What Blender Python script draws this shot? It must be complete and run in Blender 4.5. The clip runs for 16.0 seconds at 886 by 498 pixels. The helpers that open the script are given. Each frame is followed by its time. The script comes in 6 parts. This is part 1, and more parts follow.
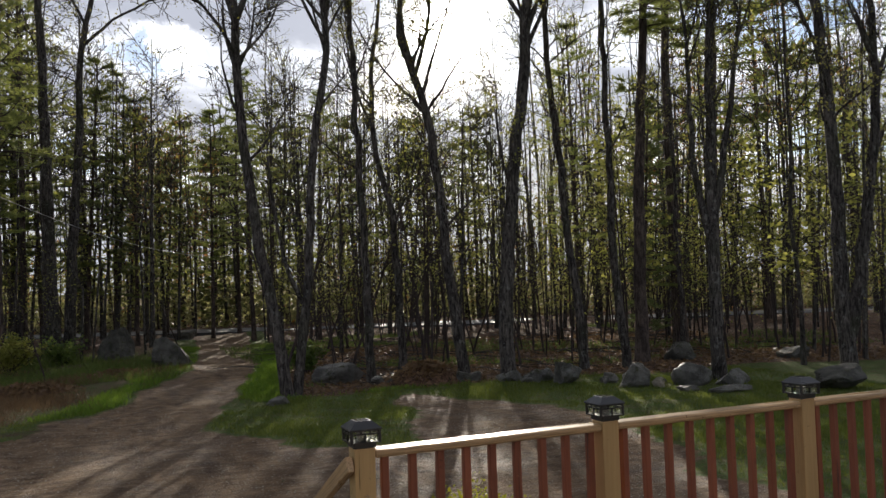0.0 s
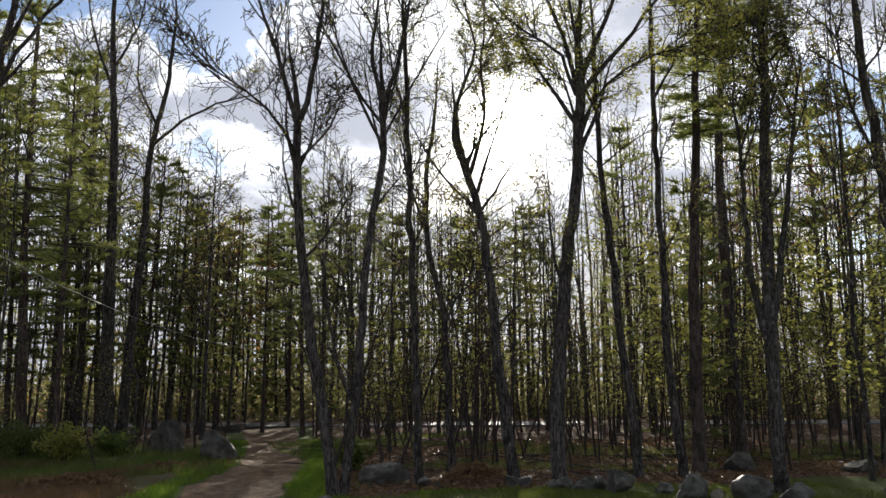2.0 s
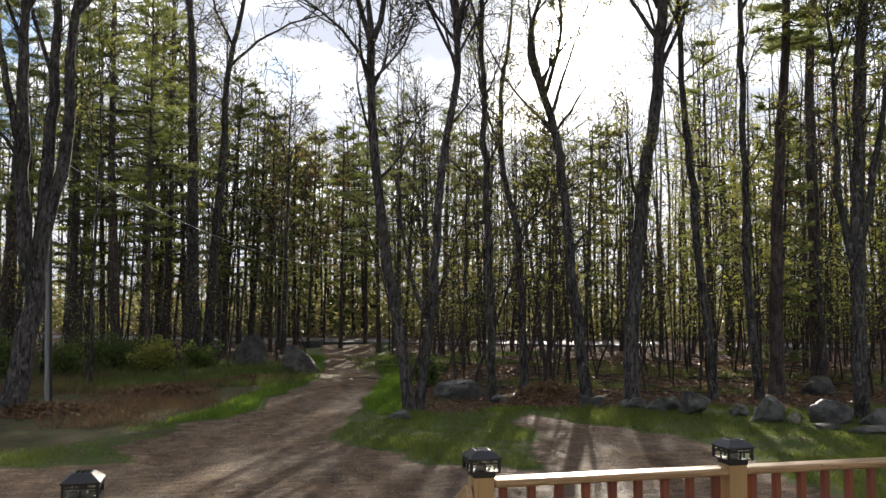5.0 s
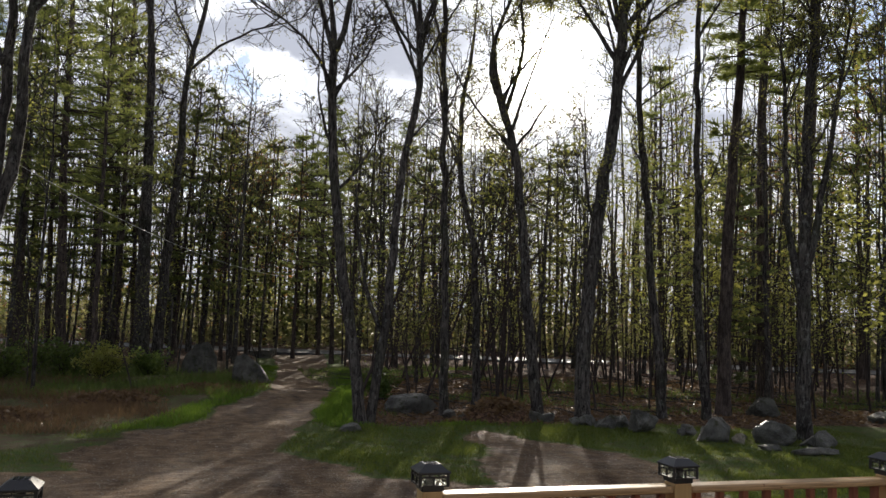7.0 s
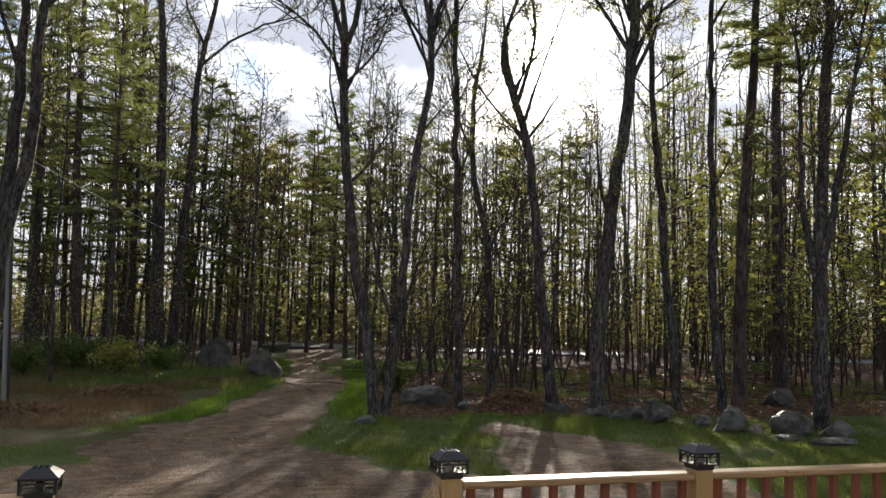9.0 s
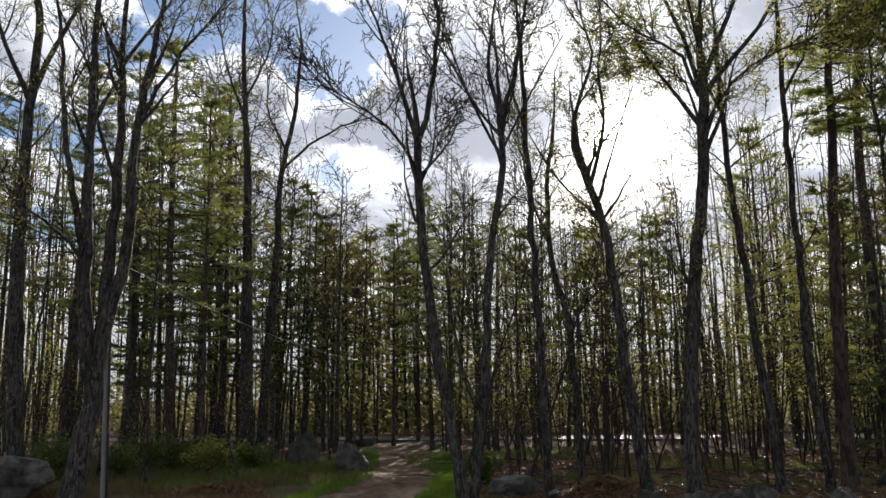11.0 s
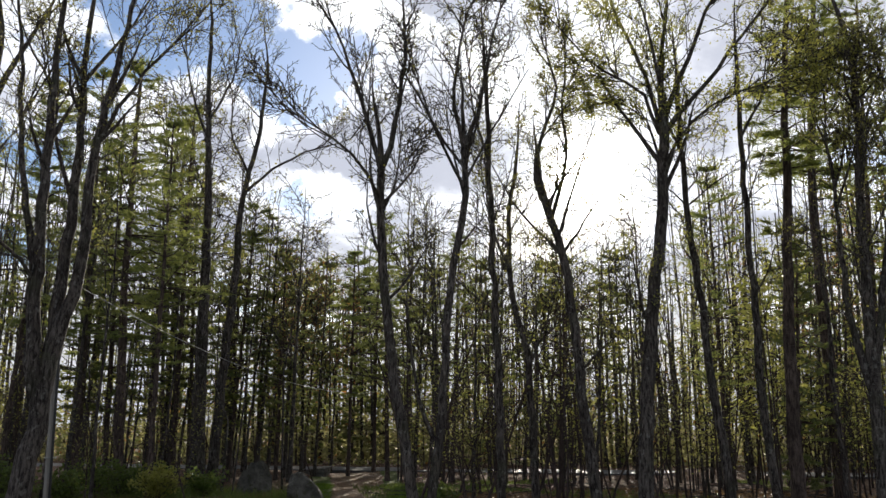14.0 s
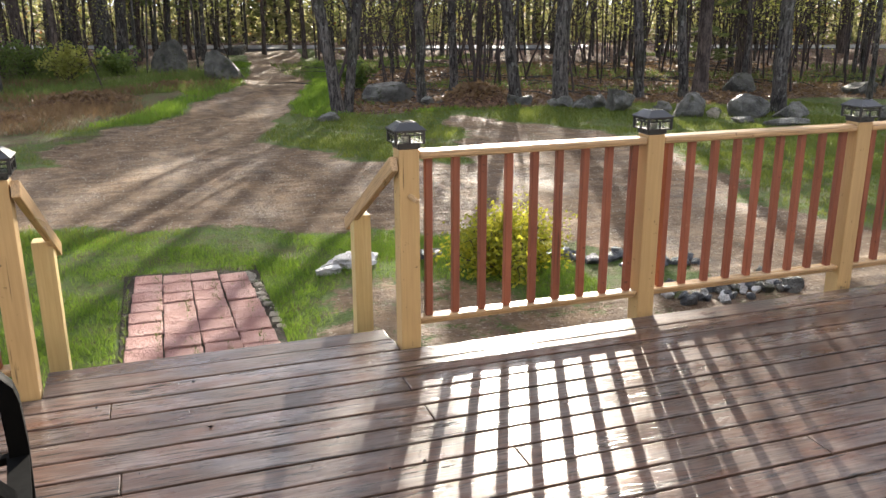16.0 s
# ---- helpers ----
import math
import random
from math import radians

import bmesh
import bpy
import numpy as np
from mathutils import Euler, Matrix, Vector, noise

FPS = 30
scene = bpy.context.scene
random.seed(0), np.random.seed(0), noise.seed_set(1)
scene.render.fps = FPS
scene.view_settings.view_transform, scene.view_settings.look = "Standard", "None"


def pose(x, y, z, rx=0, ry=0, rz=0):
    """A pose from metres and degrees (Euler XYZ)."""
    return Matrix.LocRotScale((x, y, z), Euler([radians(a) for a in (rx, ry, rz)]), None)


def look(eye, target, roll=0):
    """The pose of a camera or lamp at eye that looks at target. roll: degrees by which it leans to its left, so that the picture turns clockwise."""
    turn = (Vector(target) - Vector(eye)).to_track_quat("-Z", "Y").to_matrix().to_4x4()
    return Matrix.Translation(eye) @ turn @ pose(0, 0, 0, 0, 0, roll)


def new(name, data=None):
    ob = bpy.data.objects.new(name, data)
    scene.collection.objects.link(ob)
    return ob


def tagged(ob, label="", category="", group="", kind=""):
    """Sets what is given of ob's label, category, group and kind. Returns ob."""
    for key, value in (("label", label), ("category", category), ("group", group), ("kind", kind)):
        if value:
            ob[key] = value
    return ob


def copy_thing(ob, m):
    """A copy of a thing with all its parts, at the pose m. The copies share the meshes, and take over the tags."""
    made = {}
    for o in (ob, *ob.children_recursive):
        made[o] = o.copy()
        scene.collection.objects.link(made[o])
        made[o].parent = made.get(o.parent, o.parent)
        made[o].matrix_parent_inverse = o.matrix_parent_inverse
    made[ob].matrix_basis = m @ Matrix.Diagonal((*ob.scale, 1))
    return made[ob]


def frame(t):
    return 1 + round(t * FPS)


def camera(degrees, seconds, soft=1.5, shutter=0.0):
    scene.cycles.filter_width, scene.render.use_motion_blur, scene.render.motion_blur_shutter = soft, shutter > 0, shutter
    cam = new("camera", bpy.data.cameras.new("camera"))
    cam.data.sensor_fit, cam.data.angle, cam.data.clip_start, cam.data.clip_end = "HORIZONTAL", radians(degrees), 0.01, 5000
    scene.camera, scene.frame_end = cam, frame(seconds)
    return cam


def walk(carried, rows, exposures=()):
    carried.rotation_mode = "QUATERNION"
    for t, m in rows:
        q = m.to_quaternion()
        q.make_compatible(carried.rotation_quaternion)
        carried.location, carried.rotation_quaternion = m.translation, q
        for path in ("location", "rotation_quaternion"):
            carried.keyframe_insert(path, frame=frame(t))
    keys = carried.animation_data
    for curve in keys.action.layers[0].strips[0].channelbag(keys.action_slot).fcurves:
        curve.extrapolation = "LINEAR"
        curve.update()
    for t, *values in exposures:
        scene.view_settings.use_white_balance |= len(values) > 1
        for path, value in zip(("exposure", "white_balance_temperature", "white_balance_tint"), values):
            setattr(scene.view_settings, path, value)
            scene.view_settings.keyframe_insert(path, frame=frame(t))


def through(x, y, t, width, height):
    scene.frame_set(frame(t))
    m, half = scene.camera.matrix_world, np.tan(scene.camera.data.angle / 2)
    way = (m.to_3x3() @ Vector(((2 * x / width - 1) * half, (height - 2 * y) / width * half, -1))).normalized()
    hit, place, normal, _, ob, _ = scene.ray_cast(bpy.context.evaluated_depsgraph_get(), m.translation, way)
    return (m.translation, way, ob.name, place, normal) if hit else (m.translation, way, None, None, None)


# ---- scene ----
cam = camera(56.2, 16.0, soft=1.5)
PATH = [
    (0, (-1.028, -3.366, 1.584), (-0.255, -1.523, 1.664), -1.9),
    (0.5, (-1.027, -3.365, 1.596), (-0.25, -1.53, 1.76), -2.0),
    (1, (-1.043, -3.386, 1.629), (-0.272, -1.558, 1.88), -1.7),
    (1.5, (-1.047, -3.401, 1.633), (-0.382, -1.538, 1.926), -0.6),
    (2, (-1.044, -3.407, 1.629), (-0.391, -1.543, 1.943), -0.4),
    (2.5, (-1.034, -3.406, 1.626), (-0.527, -1.498, 1.943), 0.4),
    (3, (-1.026, -3.389, 1.63), (-0.547, -1.467, 1.908), 0.2),
    (3.5, (-1.032, -3.37, 1.634), (-0.551, -1.434, 1.776), 0.2),
    (4, (-1.038, -3.381, 1.641), (-0.558, -1.443, 1.757), 0.2),
    (6.5, (-1.048, -3.419, 1.653), (-0.489, -1.504, 1.8), 1.4),
    (7, (-1.044, -3.413, 1.647), (-0.456, -1.508, 1.804), 1.9),
    (7.5, (-1.047, -3.406, 1.649), (-0.463, -1.501, 1.82), 1.9),
    (8, (-1.062, -3.391, 1.645), (-0.477, -1.486, 1.819), 1.9),
    (10.3, (-1.044, -3.374, 1.585), (-0.578, -1.431, 1.676), 0.2),
    (10.5, (-1.045, -3.389, 1.586), (-0.613, -1.443, 1.748), 0.1),
    (11, (-1.01, -3.451, 1.559), (-0.647, -1.516, 1.911), -0.8),
    (11.5, (-0.993, -3.483, 1.54), (-0.64, -1.569, 1.997), -0.3),
    (12, (-0.974, -3.479, 1.514), (-0.622, -1.579, 2.032), -0.1),
    (12.5, (-0.981, -3.467, 1.502), (-0.604, -1.574, 2.025), 0.3),
    (13, (-0.99, -3.46, 1.502), (-0.61, -1.568, 2.03), 0.6),
    (13.5, (-0.996, -3.445, 1.515), (-0.591, -1.559, 2.044), 0.5),
    (14, (-0.989, -3.42, 1.549), (-0.538, -1.518, 1.971), 0.3),
    (14.5, (-1.009, -3.399, 1.598), (-0.439, -1.487, 1.739), -0.1),
    (15, (-0.992, -3.355, 1.521), (-0.418, -1.449, 1.324), -0.5),
    (15.5, (-1.0, -3.355, 1.494), (-0.401, -1.494, 1.07), -0.7),
    (16, (-0.998, -3.352, 1.485), (-0.376, -1.537, 0.922), -0.2),
]
EXPOSURES = [(0.0, 0.05), (1.0, -0.05), (2.5, 0.32), (3.5, 0.78), (4.2, 0.78), (6.5, -0.12), (7.0, 0.02), (7.5, 0.25), (8.0, 0.32), (10.4, 0.42),
             (11.5, -0.33), (12.2, -0.3), (13.0, -0.12), (13.5, -0.1), (14.5, 0.7), (15.2, 1.42), (16.0, 1.7)]
walk(cam, [(t, look(eye, target, roll)) for t, eye, target, roll in PATH], EXPOSURES)

# ---------------------------------------------------------------- light
SUN_AZ, SUN_EL = radians(23.6), radians(16.8)          # azimuth from +y towards +x
SUN = Vector((math.sin(SUN_AZ) * math.cos(SUN_EL), math.cos(SUN_AZ) * math.cos(SUN_EL), math.sin(SUN_EL)))
sun_data = bpy.data.lights.new("sun", "SUN")
sun_data.energy, sun_data.angle, sun_data.color = 6.5, radians(0.53), (1.0, 0.90, 0.76)
sun = new("sun", sun_data)
sun.matrix_world = look(SUN * 100, (0, 0, 0))


class Nodes:
    """Small helper round a node tree."""

    def __init__(self, tree):
        self.tree = tree
        tree.nodes.clear()

    def add(self, kind, **inputs):
        n = self.tree.nodes.new(kind)
        for k, v in inputs.items():
            self.put(n, k, v)
        return n

    def put(self, n, key, v):
        sock = n.inputs[int(key[1:])] if key[0] == "i" and key[1:].isdigit() else n.inputs[key.replace("_", " ")]
        if isinstance(v, bpy.types.NodeSocket):
            self.tree.links.new(v, sock)
        elif isinstance(v, bpy.types.Node):
            self.tree.links.new(v.outputs[0], sock)
        else:
            sock.default_value = v

    def math(self, op, a, b=0.0, clamp=False):
        n = self.add("ShaderNodeMath", i0=a, i1=b)
        n.operation, n.use_clamp = op, clamp
        return n.outputs[0]

    def vmath(self, op, a, b=None):
        n = self.add("ShaderNodeVectorMath", i0=a)
        n.operation = op
        if b is not None:
            self.put(n, "i1", b)
        return n.outputs["Value"] if op in ("DOT_PRODUCT", "LENGTH") else n.outputs[0]

    def ramp(self, fac, stops, mode="LINEAR"):
        n = self.add("ShaderNodeValToRGB", Fac=fac)
        n.color_ramp.interpolation = mode
        el = n.color_ramp.elements
        while len(el) < len(stops):
            el.new(0.5)
        for e, (p, c) in zip(el, stops):
            e.position = p
            e.color = (*c, 1) if isinstance(c, tuple) else (c, c, c, 1)
        return n.outputs[0]

    def mix(self, fac, a, b, mode="MIX"):
        n = self.add("ShaderNodeMix")
        n.data_type, n.blend_type = "RGBA", mode
        self.put(n, "i0", fac)
        for i, v in ((6, a), (7, b)):
            self.put(n, "i%d" % i, (*v, 1) if isinstance(v, tuple) else v)
        return n.outputs[2]

    def noise(self, vec, scale, detail=4.0, rough=0.55):
        return self.add("ShaderNodeTexNoise", Vector=vec, Scale=scale, Detail=detail, Roughness=rough).outputs[0]

    def stretch(self, vec, s, loc=(0, 0, 0)):
        n = self.add("ShaderNodeMapping", Vector=vec, Scale=s, Location=loc)
        return n.outputs[0]


def make_sky():
    w = bpy.data.worlds.new("sky")
    w.use_nodes = True
    scene.world = w
    n = Nodes(w.node_tree)
    v = n.vmath("NORMALIZE", n.add("ShaderNodeTexCoord").outputs["Generated"])
    sky = n.add("ShaderNodeTexSky")
    sky.sky_type, sky.sun_disc, sky.sun_elevation, sky.sun_rotation = "NISHITA", False, SUN_EL, SUN_AZ
    sky.air_density, sky.dust_density, sky.ozone_density = 1.0, 0.6, 2.0
    sky = n.mix(1.0, sky.outputs[0], (0.109, 0.114, 0.127), "MULTIPLY")
    z = n.add("ShaderNodeSeparateXYZ", Vector=v).outputs["Z"]
    # clouds lie on a flat layer: the direction divided by its height
    flat = n.vmath("DIVIDE", v, n.add("ShaderNodeCombineXYZ", X=n.math("ADD", z, 0.25), Y=n.math("ADD", z, 0.25), Z=1.0).outputs[0])
    flat = n.stretch(flat, (1, 1, 0.6), (3.7, 1.9, 0.0))
    body = n.math("ADD", n.math("MULTIPLY", n.noise(flat, 1.9, 8.0, 0.52), 1.5), -0.25)

    # cloud edges are ragged: the direction wavers a little
    waver = n.vmath("MULTIPLY", n.vmath("SUBTRACT", n.add("ShaderNodeTexNoise", Vector=v, Scale=9.0, Detail=7.0, Roughness=0.6).outputs["Color"], (0.5, 0.5, 0.5)), (0.22, 0.22, 0.2))
    ragged = n.vmath("NORMALIZE", n.vmath("ADD", v, waver))

    def about(az, el, power):
        """How near the direction lies to a place in the sky."""
        a, e = radians(az), radians(el)
        to = (math.sin(a) * math.cos(e), math.cos(a) * math.cos(e), math.sin(e))
        return n.math("POWER", n.math("MAXIMUM", n.vmath("DOT_PRODUCT", ragged, to), 0.0), power)

    body = n.math("ADD", body, n.math("MULTIPLY", n.ramp(z, [(0.37, 0.0), (0.58, 1.0)], "LINEAR"), 0.42))
    body = n.math("ADD", body, n.math("MULTIPLY", n.ramp(z, [(0.02, 1.0), (0.17, 0.0)], "EASE"), 0.3))
    for az, el, power, much in ((14.0, 20.0, 160.0, 0.34), (6.0, 19.5, 700.0, 0.30), (-3.0, 16.0, 250.0, 0.22), (33.0, 20.0, 120.0, 0.22), (5.3, 15.3, 2200.0, -0.32), (5.0, 28.5, 700.0, -0.16)):
        body = n.math("ADD", body, n.math("MULTIPLY", about(az, el, power), much))
    body = n.math("SUBTRACT", body, n.math("MULTIPLY", about(3.0, 24.5, 260.0), 0.42))
    body = n.math("SUBTRACT", body, n.math("MULTIPLY", about(-9.0, 25.0, 120.0), 0.16))
    cover = n.ramp(body, [(0.40, 0.0), (0.46, 1.0)], "EASE")
    thick = n.ramp(body, [(0.45, 0.0), (0.66, 1.0)], "EASE")
    toward = n.math("MAXIMUM", n.vmath("DOT_PRODUCT", v, tuple(SUN)), 0.0)
    wide = n.math("POWER", toward, 20.0)
    near = n.math("POWER", toward, 240.0)
    core = n.math("POWER", toward, 2500.0)
    light = n.math("ADD", n.math("MULTIPLY", wide, 0.09), n.math("ADD", n.math("MULTIPLY", near, 0.36), n.math("MULTIPLY", core, 25.0)))
    shade = n.mix(thick, (1.12, 1.15, 1.24), (0.52, 0.55, 0.65))
    shade = n.mix(1.0, shade, n.math("MULTIPLY", n.ramp(z, [(0.55, 1.0), (0.9, 0.85)]), n.ramp(n.math("ADD", n.math("MULTIPLY", n.vmath("DOT_PRODUCT", v, tuple(SUN)), 0.5), 0.5), [(0.1, 0.62), (0.6, 0.85), (0.9, 1.0)])), "MULTIPLY")
    rim = 0.0
    for az, el, power, much in ((4.5, 28.6, 500.0, 1.0), (9.5, 27.3, 900.0, 0.9), (5.3, 15.3, 2500.0, 1.0), (0.5, 20.5, 1300.0, 0.8), (17.0, 24.0, 350.0, 0.75), (-8.0, 19.0, 700.0, 0.6), (27.0, 24.0, 300.0, 0.5)):
        rim = n.math("ADD", rim, n.math("MULTIPLY", about(az, el, power), much), True)
    rim = n.ramp(rim, [(0.35, 0.0), (0.62, 1.0)], "EASE")
    cover = n.math("MAXIMUM", cover, rim)
    shade = n.mix(rim, shade, (1.30, 1.32, 1.36))
    shade = n.mix(n.ramp(z, [(0.01, 0.2), (0.09, 0.55), (0.24, 0.0)], "EASE"), shade, (0.85, 0.84, 0.80))
    glow = n.add("ShaderNodeCombineColor", Red=light, Green=n.math("MULTIPLY", light, 0.97), Blue=n.math("MULTIPLY", light, 0.92)).outputs[0]
    col = n.mix(1.0, n.mix(cover, sky, shade), glow, "ADD")
    bg = n.add("ShaderNodeBackground", Color=col, Strength=1.0)
    n.add("ShaderNodeOutputWorld", Surface=bg.outputs[0])


make_sky()

# ---------------------------------------------------------------- materials


def material(name):
    m = bpy.data.materials.new(name)
    m.use_nodes = True
    return m, Nodes(m.node_tree)


def finish(n, color, rough, bump=None, strength=0.3, dist=0.01, metal=0.0, spec=0.5, coat=0.0):
    s = n.add("ShaderNodeBsdfPrincipled")
    for key, v in (("Base Color", color), ("Roughness", rough), ("Metallic", metal), ("Specular IOR Level", spec), ("Coat Weight", coat), ("Coat Roughness", 0.12)):
        n.put(s, key, (*v, 1) if isinstance(v, tuple) else v)
    if bump is not None:
        b = n.add("ShaderNodeBump", Strength=strength, Distance=dist, Height=bump)
        n.put(s, "Normal", b)
        if coat:
            n.put(s, "Coat Normal", n.add("ShaderNodeBump", Strength=0.22, Distance=0.003, Height=bump))
    n.add("ShaderNodeOutputMaterial", Surface=s.outputs[0])
    return s


def coords(n, random_shift=True):
    c = n.add("ShaderNodeTexCoord").outputs["Object"]
    if random_shift:
        r = n.add("ShaderNodeObjectInfo").outputs["Random"]
        k = n.math("MULTIPLY", r, 37.0)
        c = n.vmath("ADD", c, n.add("ShaderNodeCombineXYZ", X=k, Y=k, Z=k).outputs[0])
    return c


def wood(name, light, dark, axis, rough=0.55, wet=0.0, coat=0.0, worn=None, grain=1.0, vary=0.12, split=0.0):
    """Sawn or painted wood with grain along one axis."""
    m, n = material(name)
    c = coords(n)
    s = [14.0, 14.0, 14.0]
    s[axis] = 0.7
    fibre = n.noise(n.stretch(c, tuple(s)), 6.0, 6.0, 0.6)
    s2 = [3.0, 3.0, 3.0]
    s2[axis] = 0.35
    patch = n.noise(n.stretch(c, tuple(s2)), 2.2, 4.0)
    col = n.mix(n.ramp(fibre, [(0.5 - 0.16 / grain, 0.0), (0.5 + 0.2 / grain, 1.0)]), dark, light)
    col = n.mix(n.math("MULTIPLY", n.ramp(patch, [(0.4, 0.0), (0.75, 1.0)]), 0.55), col, dark)
    if wet:
        s3 = [46.0, 46.0, 46.0]
        s3[axis] = 0.9
        ridge = n.noise(n.stretch(c, tuple(s3)), 5.0, 4.0, 0.6)
        col = n.mix(n.ramp(ridge, [(0.40, 0.75), (0.56, 0.0)]), col, tuple(q * 0.45 for q in dark))
        fibre = n.math("ADD", fibre, n.math("MULTIPLY", ridge, 0.35))
    if worn:
        spots = n.noise(c, 23.0, 5.0, 0.7)
        col = n.mix(n.ramp(spots, [(0.66, 0.0), (0.71, 1.0)]), col, worn)
    if split:
        s4 = [11.0, 11.0, 11.0]
        s4[axis] = 0.55
        slit = n.noise(n.stretch(c, tuple(s4)), 3.0, 3.0, 0.5)
        col = n.mix(n.ramp(slit, [(0.30, split), (0.335, 0.0)]), col, tuple(q * 0.3 for q in dark))
        chip = n.noise(c, 31.0, 3.0, 0.5)
        col = n.mix(n.ramp(chip, [(0.70, 0.0), (0.73, split)]), col, tuple(q * 0.35 for q in dark))
    rnd = n.add("ShaderNodeObjectInfo").outputs["Random"]
    val = n.math("ADD", n.math("MULTIPLY", rnd, 2 * vary), 1.0 - vary)
    col = n.add("ShaderNodeHueSaturation", Value=val, Color=col).outputs[0]
    r = n.ramp(patch, [(0.3, max(rough - 0.16 - wet * 0.1, 0.05)), (0.7, rough + 0.12)])
    finish(n, col, r, fibre, min(1.0, 0.4 * grain), 0.004 * grain, spec=0.5 - 0.14 * wet, coat=coat)
    return m


def bark(name, a, b, moss=None, scale=1.0, lichen=0.0):
    m, n = material(name)
    c = coords(n)
    ridge = n.noise(n.stretch(c, (9, 9, 1.9)), 2.6 * scale, 7.0, 0.72)
    blot = n.noise(c, 1.4, 4.0)
    col = n.mix(n.ramp(ridge, [(0.41, 0.0), (0.58, 1.0)]), a, b)
    col = n.mix(n.math("MULTIPLY", n.ramp(n.noise(n.stretch(c, (1, 1, 0.5)), 3.3, 5.0, 0.6), [(0.42, 0.0), (0.6, 1.0)]), 0.5), col, tuple(0.55 * q for q in a))
    if moss:
        col = n.mix(n.math("MULTIPLY", n.ramp(blot, [(0.52, 0.0), (0.68, 1.0)]), 0.5), col, moss)
    if lichen:
        pat = n.noise(n.stretch(c, (1, 1, 0.8)), 11.0, 5.0, 0.6)
        col = n.mix(n.math("MULTIPLY", n.ramp(pat, [(0.58, 0.0), (0.64, 1.0)]), lichen), col, (0.42, 0.42, 0.38))
    finish(n, col, 0.9, ridge, 0.9, 0.03, spec=0.15)
    return m


def leafy(name, a, b, through=0.5, rough=0.5, lit=(0.46, 0.47, 0.11), k=0.42):
    """Leaves let light through; each leaf differs a little."""
    m, n = material(name)
    island = n.add("ShaderNodeNewGeometry").outputs["Random Per Island"]
    col = n.mix(island, a, b)
    rnd = n.add("ShaderNodeObjectInfo").outputs["Random"]
    col = n.add("ShaderNodeHueSaturation", Value=n.math("ADD", n.math("MULTIPLY", rnd, 0.4), 0.8), Color=col).outputs[0]
    d = n.add("ShaderNodeBsdfPrincipled", Base_Color=col, Roughness=rough)
    n.put(d, "Specular IOR Level", 0.25)
    t = n.add("ShaderNodeBsdfTranslucent", Color=n.mix(k, col, lit))
    mix = n.add("ShaderNodeMixShader", i0=through, i1=d.outputs[0], i2=t.outputs[0])
    n.add("ShaderNodeOutputMaterial", Surface=mix.outputs[0])
    return m


def stone(name, a, b, moss=None, scale=1.0, rough=0.65, sheen=0.0):
    m, n = material(name)
    c = coords(n)
    big = n.noise(c, 1.7 * scale, 5.0)
    fine = n.noise(c, 18.0 * scale, 8.0, 0.7)
    col = n.mix(n.ramp(big, [(0.35, 0.0), (0.65, 1.0)]), a, b)
    col = n.mix(n.math("MULTIPLY", n.ramp(fine, [(0.5, 0.0), (0.72, 1.0)]), 0.45), col, tuple(1.25 * q for q in b))
    if moss:
        col = n.mix(n.ramp(n.noise(c, 3.1 * scale, 6.0, 0.65), [(0.54, 0.0), (0.66, 1.0)]), col, moss)
    h = n.math("ADD", n.math("MULTIPLY", big, 2.0), fine)
    finish(n, col, n.ramp(fine, [(0.3, rough - 0.25), (0.7, rough + 0.1)]), h, 1.0, 0.06, spec=0.2)
    return m


def plain(name, color, rough, metal=0.0, spec=0.5, bumps=0.0):
    m, n = material(name)
    c = coords(n)
    f = n.noise(c, 40.0, 4.0)
    col = n.mix(n.math("MULTIPLY", f, 0.35), color, tuple(x * 0.6 for x in color))
    finish(n, col, n.ramp(f, [(0.3, max(rough - 0.1, 0.03)), (0.7, min(rough + 0.12, 1.0))]), f, bumps, 0.002, metal, spec)
    return m


